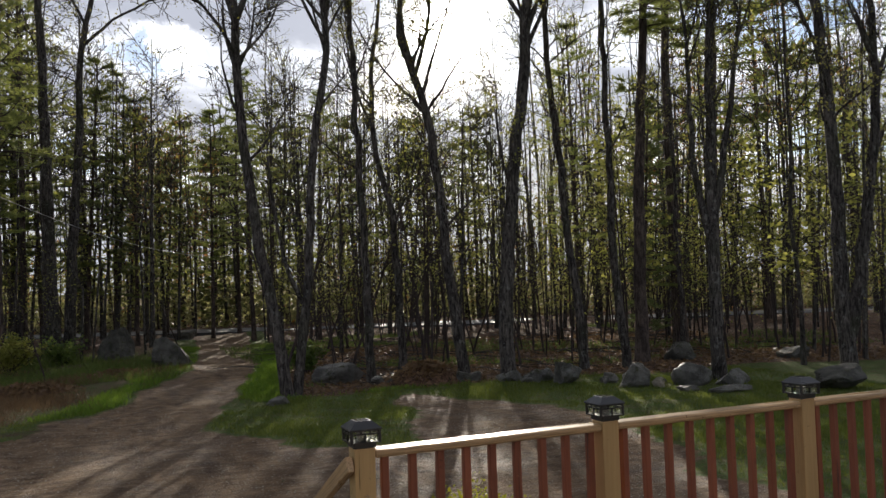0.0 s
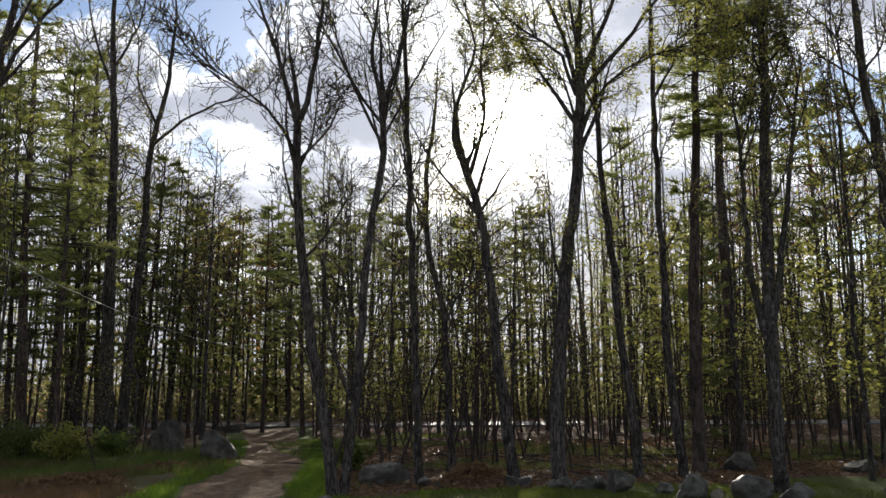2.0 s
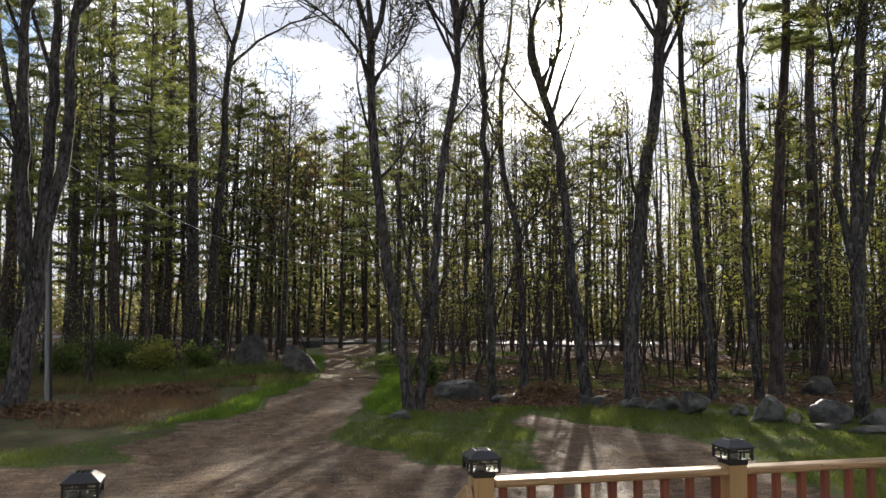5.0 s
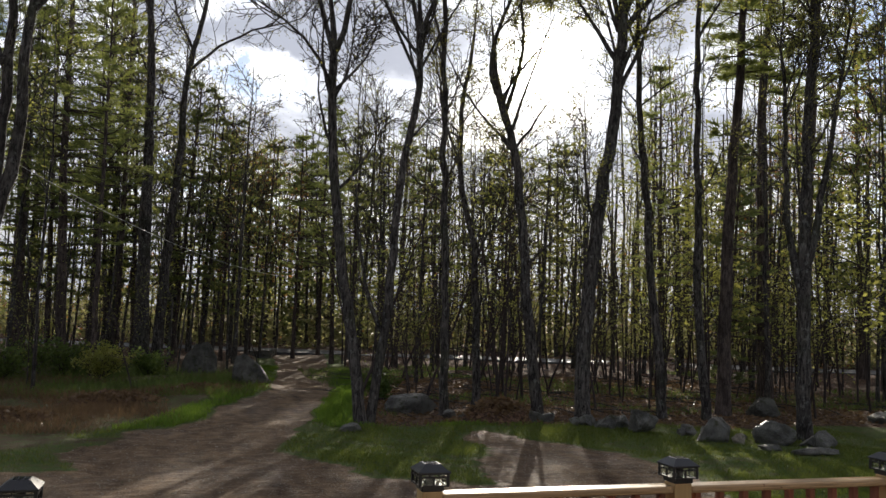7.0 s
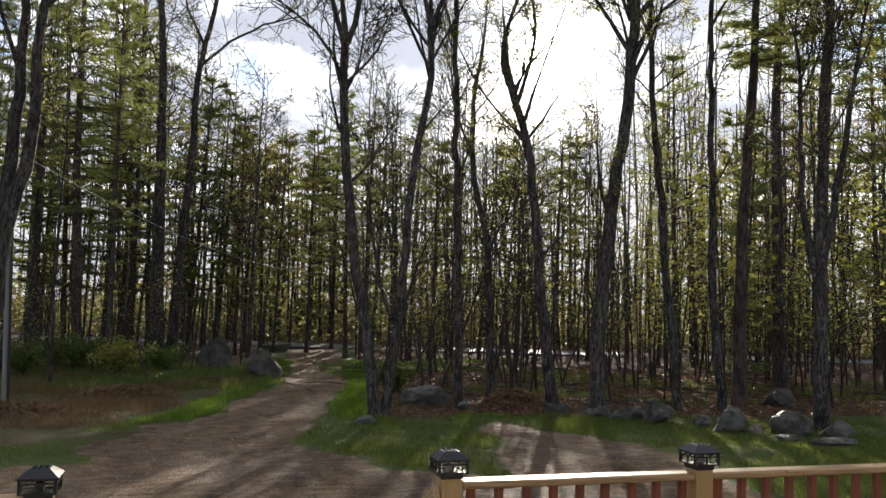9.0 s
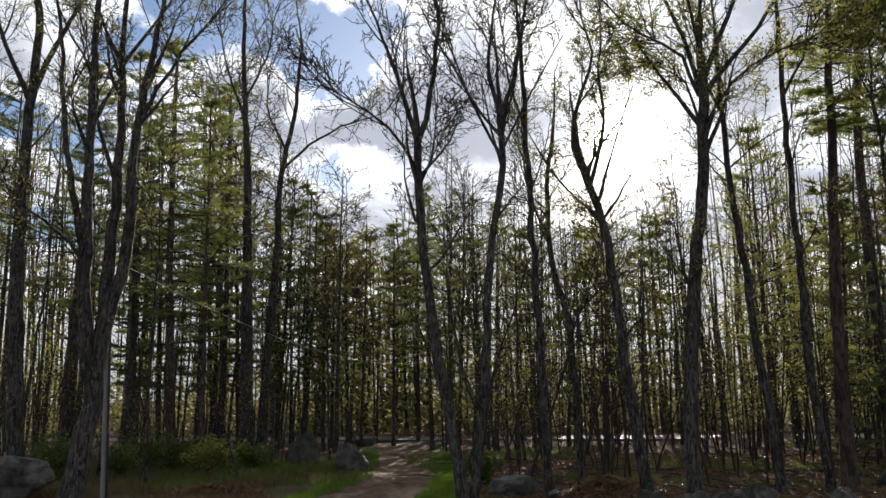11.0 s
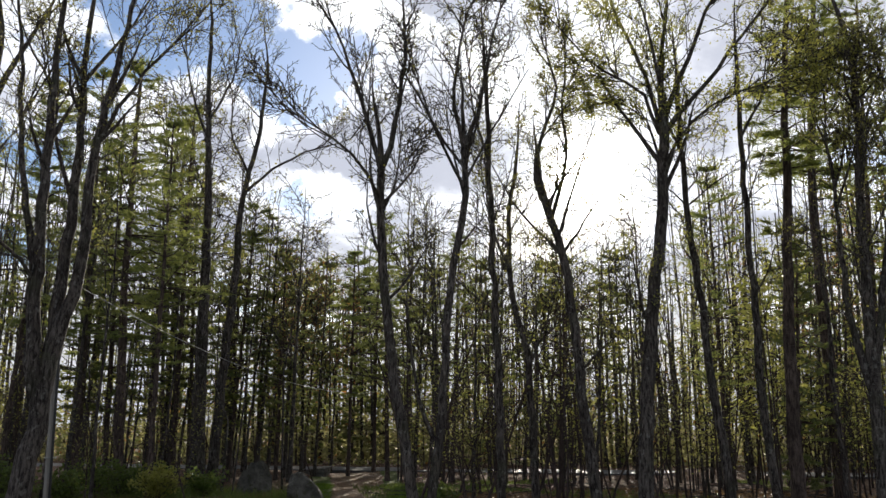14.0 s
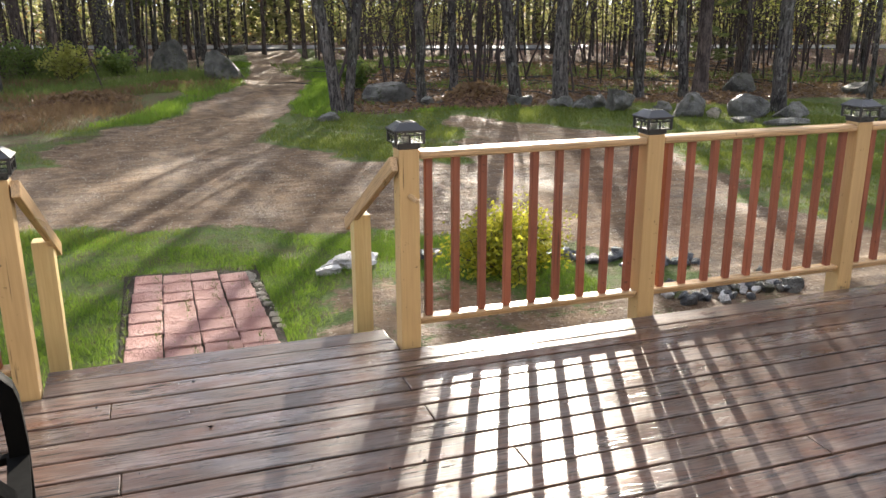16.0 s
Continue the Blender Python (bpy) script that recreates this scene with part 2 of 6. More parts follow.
def ground_material():
    m, n = material("ground")
    c = n.add("ShaderNodeTexCoord").outputs["Object"]
    zone = n.add("ShaderNodeVertexColor")
    zone.layer_name = "zone"
    zone = zone.outputs[0]
    sep = n.add("ShaderNodeSeparateColor", Color=zone)
    dirt, grass, weeds = sep.outputs[0], sep.outputs[1], sep.outputs[2]
    fine = n.noise(c, 34.0, 8.0, 0.7)
    mid = n.noise(c, 5.5, 6.0, 0.6)
    big = n.noise(c, 0.9, 4.0)
    pebble = n.add("ShaderNodeTexVoronoi", Vector=c, Scale=55.0)
    peb = n.ramp(pebble.outputs["Color"], [(0.78, 0.0), (0.84, 1.0)])
    # leaf litter on the forest floor
    leafv = n.add("ShaderNodeTexVoronoi", Vector=n.vmath("ADD", c, n.vmath("MULTIPLY", n.add("ShaderNodeTexNoise", Vector=c, Scale=9.0).outputs["Color"], (0.12, 0.12, 0.12))), Scale=17.0)
    lsep = n.add("ShaderNodeSeparateColor", Color=leafv.outputs["Color"]).outputs[0]
    litter = n.ramp(lsep, [(0.0, (0.045, 0.025, 0.016)), (0.45, (0.11, 0.06, 0.035)), (0.8, (0.19, 0.105, 0.06)), (1.0, (0.26, 0.17, 0.10))])
    litter = n.mix(n.math("MULTIPLY", n.ramp(mid, [(0.4, 0.0), (0.7, 1.0)]), 0.7), litter, (0.04, 0.026, 0.018))
    # packed wet earth and gravel of the drive
    earth = n.mix(n.ramp(n.noise(n.stretch(c, (1.0, 0.35, 1.0)), 4.0, 7.0, 0.65), [(0.32, 0.0), (0.68, 1.0)]), (0.09, 0.053, 0.029), (0.34, 0.22, 0.122))
    earth = n.mix(n.math("MULTIPLY", n.ramp(big, [(0.4, 0.0), (0.7, 1.0)]), 0.5), earth, (0.13, 0.083, 0.05))
    streak = n.noise(n.stretch(c, (0.8, 2.4, 1.0)), 2.6, 7.0, 0.68)
    earth = n.mix(n.math("MULTIPLY", n.ramp(streak, [(0.46, 0.0), (0.62, 1.0)]), 0.6), earth, (0.08, 0.048, 0.027))
    earth = n.mix(n.math("MULTIPLY", n.ramp(streak, [(0.34, 1.0), (0.44, 0.0)]), 0.6), earth, (0.36, 0.265, 0.175))
    earth = n.mix(n.math("MULTIPLY", peb, 0.5), earth, (0.42, 0.34, 0.25))
    # turf
    turf = n.mix(n.ramp(fine, [(0.35, 0.0), (0.65, 1.0)]), (0.05, 0.08, 0.016), (0.11, 0.165, 0.03))
    turf = n.mix(n.math("MULTIPLY", n.ramp(mid, [(0.42, 0.0), (0.66, 1.0)]), 0.7), turf, (0.13, 0.10, 0.05))
    weed = n.mix(n.ramp(mid, [(0.4, 0.0), (0.62, 1.0)]), (0.10, 0.065, 0.035), (0.085, 0.105, 0.03))
    col = n.mix(weeds, litter, weed)
    edge = n.math("ADD", n.math("MULTIPLY", n.math("SUBTRACT", fine, 0.5), 0.9), n.math("MULTIPLY", n.math("SUBTRACT", mid, 0.5), 0.9))
    g = n.ramp(n.math("ADD", grass, edge), [(0.4, 0.0), (0.6, 1.0)])
    col = n.mix(g, col, turf)
    d = n.ramp(n.math("ADD", dirt, edge), [(0.42, 0.0), (0.58, 1.0)])
    col = n.mix(d, col, earth)
    wet = n.ramp(n.noise(n.stretch(c, (0.5, 0.28, 1)), 1.6, 5.0), [(0.42, 0.0), (0.6, 1.0)])
    rough = n.math("SUBTRACT", 0.95, n.math("MULTIPLY", n.math("MULTIPLY", d, wet), 0.28))
    rut = n.noise(n.stretch(c, (0.9, 2.6, 1.0)), 2.3, 5.0, 0.6)
    h = n.math("ADD", n.math("MULTIPLY", mid, 1.2), n.math("ADD", n.math("ADD", fine, n.math("MULTIPLY", rut, 2.2)), n.math("MULTIPLY", peb, 0.3)))
    finish(n, col, rough, h, 1.0, 0.06, spec=0.24)
    return m


def wet_boards():
    """Old stained deck boards: grey where worn, red-brown where the stain holds, wet in patches."""
    m, n = material("wet_deck_wood")
    c = coords(n)
    warp = n.vmath("ADD", c, n.vmath("MULTIPLY", n.add("ShaderNodeTexNoise", Vector=n.stretch(c, (1.2, 6, 6)), Scale=2.0, Detail=3.0).outputs["Color"], (0.0, 0.03, 0.03)))
    grain = n.noise(n.stretch(warp, (1.5, 27, 27)), 3.0, 8.0, 0.7)
    crack = n.noise(n.stretch(warp, (1.0, 24, 24)), 4.0, 4.0, 0.55)
    patch = n.noise(n.stretch(c, (1.6, 5, 5)), 2.4, 6.0, 0.62)
    stain = n.noise(n.stretch(c, (2.2, 7, 7)), 1.7, 5.0, 0.6)
    col = n.mix(n.ramp(grain, [(0.36, 0.0), (0.64, 1.0)]), (0.06, 0.042, 0.034), (0.19, 0.142, 0.116))
    col = n.mix(n.math("MULTIPLY", n.ramp(stain, [(0.44, 0.0), (0.6, 1.0)]), 0.65), col, (0.10, 0.044, 0.026))
    col = n.mix(n.math("MULTIPLY", n.ramp(patch, [(0.5, 0.0), (0.66, 1.0)]), 0.55), col, (0.05, 0.034, 0.027))
    col = n.mix(n.ramp(crack, [(0.36, 0.9), (0.44, 0.0)]), col, (0.014, 0.013, 0.011))
    knot = n.add("ShaderNodeTexVoronoi", Vector=n.stretch(c, (0.9, 5.0, 5.0)), Scale=1.6).outputs["Distance"]
    col = n.mix(n.ramp(knot, [(0.03, 0.9), (0.06, 0.0)]), col, (0.03, 0.02, 0.016))
    rnd = n.add("ShaderNodeObjectInfo").outputs["Random"]
    col = n.add("ShaderNodeHueSaturation", Value=n.math("ADD", n.math("MULTIPLY", rnd, 0.45), 0.75), Color=col).outputs[0]
    wet = n.ramp(n.noise(n.stretch(c, (1.1, 2.4, 2.4)), 2.1, 5.0, 0.6), [(0.40, 0.0), (0.62, 1.0)])
    rough = n.math("ADD", n.math("SUBTRACT", 0.30, n.math("MULTIPLY", wet, 0.16)), n.math("MULTIPLY", grain, 0.14))
    h = n.math("ADD", grain, n.math("MULTIPLY", n.ramp(crack, [(0.33, 0.0), (0.43, 1.0)]), 0.9))
    finish(n, col, rough, h, 0.3, 0.003, spec=0.12, coat=n.math("ADD", n.math("MULTIPLY", wet, 0.42), 0.25))
    return m


M_GROUND = ground_material()
M_DECK = wet_boards()
M_TAN_Z = wood("tan_painted_post", (0.53, 0.365, 0.165), (0.37, 0.235, 0.10), 2, rough=0.5, worn=(0.14, 0.08, 0.035), grain=0.5, vary=0.06, split=0.9)
M_TAN_X = wood("tan_painted_rail", (0.58, 0.395, 0.215), (0.45, 0.29, 0.145), 0, rough=0.38, wet=0.6, worn=(0.2, 0.11, 0.05), grain=0.5, vary=0.06)
M_TAN_Y = wood("tan_painted_handrail", (0.58, 0.395, 0.215), (0.45, 0.29, 0.145), 1, rough=0.42, wet=0.6, grain=0.5, vary=0.06)
M_RED = wood("red_brown_baluster", (0.29, 0.092, 0.045), (0.19, 0.056, 0.03), 2, rough=0.5, worn=(0.36, 0.16, 0.09), grain=0.6, vary=0.16, split=0.7)
M_NEWPOST = wood("treated_pine", (0.60, 0.46, 0.22), (0.44, 0.32, 0.13), 2, rough=0.6, grain=0.7, vary=0.05)
# coloured dark, which adds to the shade seen in the board gaps
M_RIM = wood("weathered_rim", (0.10, 0.075, 0.055), (0.05, 0.036, 0.026), 0, rough=0.7)
M_BLACK = plain("black_plastic", (0.016, 0.016, 0.018), 0.35, bumps=0.1)
M_SOLAR = plain("solar_cell", (0.012, 0.016, 0.028), 0.12)
M_BLACKMETAL = plain("black_metal", (0.003, 0.003, 0.003), 0.7, spec=0.04, bumps=0.2)
M_PAVER = stone("red_paver", (0.40, 0.19, 0.16), (0.52, 0.30, 0.26), scale=3.0, rough=0.75)
M_JOINT = stone("joint_sand", (0.04, 0.029, 0.02), (0.075, 0.055, 0.038), moss=(0.03, 0.045, 0.014), scale=6.0, rough=0.9)
M_ROCK = stone("grey_boulder", (0.07, 0.066, 0.058), (0.22, 0.21, 0.185), moss=(0.06, 0.062, 0.03), scale=2.2, rough=0.6)
M_ROCKDARK = stone("dark_mossy_boulder", (0.045, 0.043, 0.037), (0.14, 0.132, 0.112), moss=(0.05, 0.056, 0.024), scale=2.2, rough=0.7)
M_PALE = stone("pale_rock", (0.36, 0.35, 0.33), (0.62, 0.61, 0.59), rough=0.6)
M_SLATE = stone("dark_wet_stone", (0.06, 0.065, 0.07), (0.17, 0.175, 0.18), scale=4.0, rough=0.42)
M_BARK = bark("maple_bark", (0.02, 0.0165, 0.015), (0.13, 0.113, 0.1), moss=(0.045, 0.048, 0.028), lichen=0.2)
M_BARKPINE = bark("pine_bark", (0.04, 0.03, 0.026), (0.14, 0.108, 0.092), scale=0.8)
M_TWIG = bark("twig_bark", (0.05, 0.038, 0.034), (0.085, 0.065, 0.058))
M_NEEDLE = leafy("pine_needles", (0.075, 0.115, 0.045), (0.15, 0.20, 0.07), 0.6, k=0.5)
M_DARKNEEDLE = leafy("hemlock_needles", (0.04, 0.066, 0.034), (0.08, 0.115, 0.05), 0.5)
M_LEAF = leafy("spring_leaves", (0.15, 0.17, 0.04), (0.27, 0.27, 0.07), 0.62, lit=(0.58, 0.56, 0.13))
# the haze of distance is put into these duller leaf colours
M_FARLEAF = leafy("hazy_far_leaves", (0.13, 0.135, 0.055), (0.23, 0.22, 0.095), 0.6, lit=(0.50, 0.47, 0.20))
M_BUD = leafy("opening_buds", (0.12, 0.105, 0.03), (0.22, 0.19, 0.05), 0.5)
M_RUST = leafy("russet_buds", (0.17, 0.075, 0.025), (0.28, 0.14, 0.045), 0.5, lit=(0.62, 0.33, 0.10))
M_SHRUB = leafy("shrub_leaves", (0.16, 0.19, 0.02), (0.42, 0.38, 0.035), 0.5, lit=(0.70, 0.66, 0.06))
M_GRASS = leafy("grass_blades", (0.05, 0.115, 0.014), (0.15, 0.215, 0.03), 0.5, lit=(0.32, 0.47, 0.05))
M_DULLGRASS = leafy("thin_yard_grass", (0.055, 0.095, 0.017), (0.17, 0.19, 0.042), 0.45, lit=(0.36, 0.42, 0.06))
M_STRAW = leafy("dry_stalks", (0.10, 0.058, 0.03), (0.20, 0.125, 0.065), 0.3, lit=(0.40, 0.26, 0.12))
M_WEED = leafy("green_weeds", (0.045, 0.08, 0.018), (0.11, 0.15, 0.035), 0.45, lit=(0.30, 0.36, 0.08))
M_ROAD = plain("wet_asphalt", (0.06, 0.06, 0.062), 0.62, bumps=0.2)
M_POLE = wood("grey_pole", (0.34, 0.32, 0.29), (0.20, 0.185, 0.165), 2, rough=0.7)
M_CABLE = plain("cable_grey", (0.22, 0.22, 0.21), 0.4)
M_YELLOW = plain("yellow_plastic", (0.55, 0.42, 0.06), 0.45)
M_CAR = plain("pale_green_paint", (0.50, 0.60, 0.54), 0.12)
M_RUBBER = plain("rubber", (0.02, 0.02, 0.02), 0.8)
M_CHROME = plain("chrome", (0.6, 0.6, 0.6), 0.12, metal=1.0)
M_SIDING = plain("house_siding", (0.42, 0.38, 0.33), 0.6)


def clear_glass(name, tint=(0.95, 0.97, 0.95), rough=0.08):
    m, n = material(name)
    g = n.add("ShaderNodeBsdfGlass", Color=(*tint, 1), Roughness=rough, IOR=1.45)
    n.add("ShaderNodeOutputMaterial", Surface=g.outputs[0])
    return m


M_GLASS = clear_glass("lamp_glass")

# ---------------------------------------------------------------- building helpers
G = -0.5                                                 # level of the yard below the deck's top
rng = np.random.default_rng(7)


class Soup:
    """Gathers vertices and faces, then becomes one mesh."""

    def __init__(self):
        self.v, self.f, self.n = [], [], 0

    def add(self, verts, faces):
        verts = np.asarray(verts, float)
        self.v.append(verts)
        self.f.append(np.asarray(faces, int) + self.n)
        self.n += len(verts)

    def tube(self, pts, rad, sides):
        """A tapered round limb along points."""
        p, r = np.asarray(pts, float), np.asarray(rad, float)
        t = np.gradient(p, axis=0)
        t /= np.linalg.norm(t, axis=1)[:, None] + 1e-9
        ref = np.array([1.0, 0.12, 0.0]) if abs(t[0][0]) < 0.8 else np.array([0.0, 1.0, 0.1])
        u = np.cross(t, ref)
        u /= np.linalg.norm(u, axis=1)[:, None] + 1e-9
        w = np.cross(t, u)
        a = np.linspace(0, 2 * np.pi, sides, endpoint=False)
        ring = p[:, None] + r[:, None, None] * (np.cos(a)[None, :, None] * u[:, None] + np.sin(a)[None, :, None] * w[:, None])
        i, j = np.meshgrid(np.arange(len(p) - 1), np.arange(sides), indexing="ij")
        k = (j + 1) % sides
        f = np.stack([i * sides + j, i * sides + k, (i + 1) * sides + k, (i + 1) * sides + j], -1).reshape(-1, 4)
        self.add(ring.reshape(-1, 3), f)

    def leaves(self, at, size, flat=0.5, long=1.5):
        """Small four-cornered leaves, bent along the middle by their corner heights, one at each place."""
        at = np.asarray(at, float)
        if not len(at):
            return
        m = len(at)
        d = rng.normal(size=(m, 3))
        d[:, 2] *= flat
        d /= np.linalg.norm(d, axis=1)[:, None]
        e = np.cross(d, rng.normal(size=(m, 3)))
        e /= np.linalg.norm(e, axis=1)[:, None]
        s = (size * rng.uniform(0.6, 1.3, m))[:, None]
        v = np.stack([at, at + s * (0.5 * long * d + 0.45 * e), at + s * long * d, at + s * (0.5 * long * d - 0.45 * e)], 1)
        self.add(v.reshape(-1, 3), np.arange(4 * m).reshape(m, 4))

    def blades(self, at, way, length, width):
        """Thin tapering blades from places along ways."""
        at, way = np.asarray(at, float), np.asarray(way, float)
        m = len(at)
        side = np.cross(way, rng.normal(size=(m, 3)))
        side /= np.linalg.norm(side, axis=1)[:, None] + 1e-9
        length, width = np.broadcast_to(length, m)[:, None], np.broadcast_to(width, m)[:, None]
        v = np.stack([at - side * width / 2, at + side * width / 2, at + way * length + side * width * 0.12, at + way * length - side * width * 0.12], 1)
        self.add(v.reshape(-1, 3), np.arange(4 * m).reshape(m, 4))

    def mesh(self, name, mat, smooth=False):
        me = bpy.data.meshes.new(name)
        v, f = np.concatenate(self.v), np.concatenate(self.f)
        me.vertices.add(len(v))
        me.vertices.foreach_set("co", v.ravel())
        me.loops.add(f.size)
        me.loops.foreach_set("vertex_index", f.ravel())
        me.polygons.add(len(f))
        me.polygons.foreach_set("loop_start", np.arange(len(f)) * f.shape[1])
        me.polygons.foreach_set("loop_total", np.full(len(f), f.shape[1]))
        me.polygons.foreach_set("use_smooth", np.full(len(f), smooth))
        me.materials.append(mat)
        me.update(calc_edges=True)
        return me


def child(name, me, parent, label="", m=None):
    ob = new(name, me)
    ob.parent = parent
    if m is not None:
        ob.matrix_basis = m
    if label:
        tagged(ob, label)
    return ob


def bm_mesh(name, bm, mat, smooth=False, crease=0.0):
    me = bpy.data.meshes.new(name)
    bm.to_mesh(me)
    bm.free()
    for p in me.polygons:
        p.use_smooth = smooth
    if crease:
        me.set_sharp_from_angle(angle=radians(crease))
    me.materials.append(mat)
    return me


def part(name, bm, mat, parent, label="", smooth=False):
    return child(name, bm_mesh(name, bm, mat, smooth), parent, label)


def box(bm, x0, x1, y0, y1, z0, z1, bevel=0.0, seg=1):
    """A box with softened edges, added to bm."""
    r = bmesh.ops.create_cube(bm, size=1.0, matrix=Matrix.LocRotScale(((x0 + x1) / 2, (y0 + y1) / 2, (z0 + z1) / 2), None, (x1 - x0, y1 - y0, z1 - z0)))
    if bevel:
        edges = list({e for v in r["verts"] for e in v.link_edges})
        bmesh.ops.bevel(bm, geom=edges, offset=bevel, segments=seg, affect="EDGES", profile=0.6)
    return bm


def boxed(x0, x1, y0, y1, z0, z1, bevel=0.0, seg=1):
    return box(bmesh.new(), x0, x1, y0, y1, z0, z1, bevel, seg)


def empty(name, x=0, y=0, z=0, rz=0.0):
    ob = new(name)
    ob.matrix_basis = pose(x, y, z, 0, 0, rz)
    return ob


def fbm(x, y, s, seed=0.0):
    return noise.fractal(Vector((x * s + seed, y * s - seed, seed)), 1.0, 2.0, 4)


# ---------------------------------------------------------------- ground
def capsule(p, chain):
    """How far p lies inside a chain of (x, y, half width); positive inside."""
    best = -99.0
    for (ax, ay, ar), (bx, by, br) in zip(chain, chain[1:]):
        dx, dy = bx - ax, by - ay
        t = min(1.0, max(0.0, ((p[0] - ax) * dx + (p[1] - ay) * dy) / (dx * dx + dy * dy)))
        best = max(best, ar + (br - ar) * t - math.hypot(p[0] - ax - dx * t, p[1] - ay - dy * t))
    return best


DRIVE = [(0.0, 6.2, 1.7), (-1.05, 9.6, 1.5), (0.3, 12.8, 1.05), (2.05, 19.0, 0.8), (3.2, 27.0, 0.9), (4.4, 38.0, 1.3)]
TURN = [(-9.0, 7.4, 1.2), (-1.4, 6.7, 1.75), (1.2, 5.5, 1.7), (3.0, 4.3, 1.55), (3.9, 2.4, 1.2), (5.2, 0.4, 1.1)]
SPUR = [(4.1, 5.4, 1.5), (4.7, 8.5, 1.2), (4.4, 10.5, 0.6)]


def smooth(a, b, x):
    t = min(1.0, max(0.0, (x - a) / (b - a)))
    return t * t * (3 - 2 * t)


def zones(x, y):
    p = (x, y)
    wob = (0.35 if y < 12 else 0.2) * fbm(x, y, 0.8, 3.1)
    inside = max(capsule(p, DRIVE), capsule(p, TURN), capsule(p, SPUR)) + wob
    dirt = smooth(-0.25, 0.3, inside)
    # bare soil under the deck's edge and round the shrub
    bare = max(capsule(p, [(0.3, 1.3, 0.5), (2.2, 1.0, 0.65), (6.0, 0.4, 0.9)]), capsule(p, [(0.3, 2.2, 0.35), (1.0, 1.7, 0.5)])) + wob
    dirt = max(dirt, 0.62 * smooth(-0.2, 0.25, bare))
    edge_r = 12.0 + 0.6 * fbm(x, 0.0, 0.35, 9.0) - 0.20 * max(0.0, x - 8.0)       # turf ends at the stones
    grass = smooth(0.5, -0.4, y - edge_r) if x > 1.4 else smooth(0.6, -0.5, y - (11.3 + 0.45 * x + 0.7 * fbm(x, y, 0.3, 5.0)))
    verge = smooth(0.75, 0.1, abs(capsule(p, DRIVE) + 0.35)) if y > 11.0 else 0.0   # green edges along the drive
    grass = max(grass, 0.95 * verge)
    weeds = smooth(2.2, 0.6, x) * smooth(33.0, 22.0, y)
    return dirt, grass, weeds


def ground_height(x, y):
    h = G + 0.045 * fbm(x, y, 0.35, 1.0) + 0.012 * fbm(x, y, 2.1, 2.0)
    if 11.0 < y < 60:
        h += 0.14 * smooth(11.5, 18.0, y) * fbm(x, y, 0.22, 8.0)
    d = capsule((x, y), DRIVE)
    if d > 0 and y > 8:
        h -= 0.035 * smooth(0.0, 0.35, d) * (1.0 - 0.8 * smooth(0.15, 0.0, abs(d - 0.75)))
    if y < 3.6 and -1.7 < x < 0.0:
        h = min(h, G - 0.02)
    elif y < 1.6 and -2.2 < x < 0.6:
        h = min(h, G + 0.01)
    return h


FIELD = {}


def field(x, y):
    """Ground height and zones at many places at once."""
    i = np.clip(np.searchsorted(FIELD["xs"], x) - 1, 0, len(FIELD["xs"]) - 2)
    j = np.clip(np.searchsorted(FIELD["ys"], y) - 1, 0, len(FIELD["ys"]) - 2)
    u = (x - FIELD["xs"][i]) / (FIELD["xs"][i + 1] - FIELD["xs"][i])
    v = (y - FIELD["ys"][j]) / (FIELD["ys"][j + 1] - FIELD["ys"][j])
    mixed = []
    for g in (FIELD["h"][..., None], FIELD["zone"]):
        a = g[j, i] * (1 - u)[:, None] + g[j, i + 1] * u[:, None]
        b = g[j + 1, i] * (1 - u)[:, None] + g[j + 1, i + 1] * u[:, None]
        mixed.append(a * (1 - v)[:, None] + b * v[:, None])
    return mixed[0][:, 0], mixed[1]


def waves(x, y, s, seed):
    """Cheap soft noise between about -1 and 1."""
    r = np.random.default_rng(int(seed * 10))
    out = 0
    for k in range(7):
        a, f = r.uniform(0, 6.28), s * r.uniform(0.7, 2.6)
        out = out + np.sin(f * (x * np.cos(a) + y * np.sin(a)) + r.uniform(0, 6.28)) * 0.38
    return out


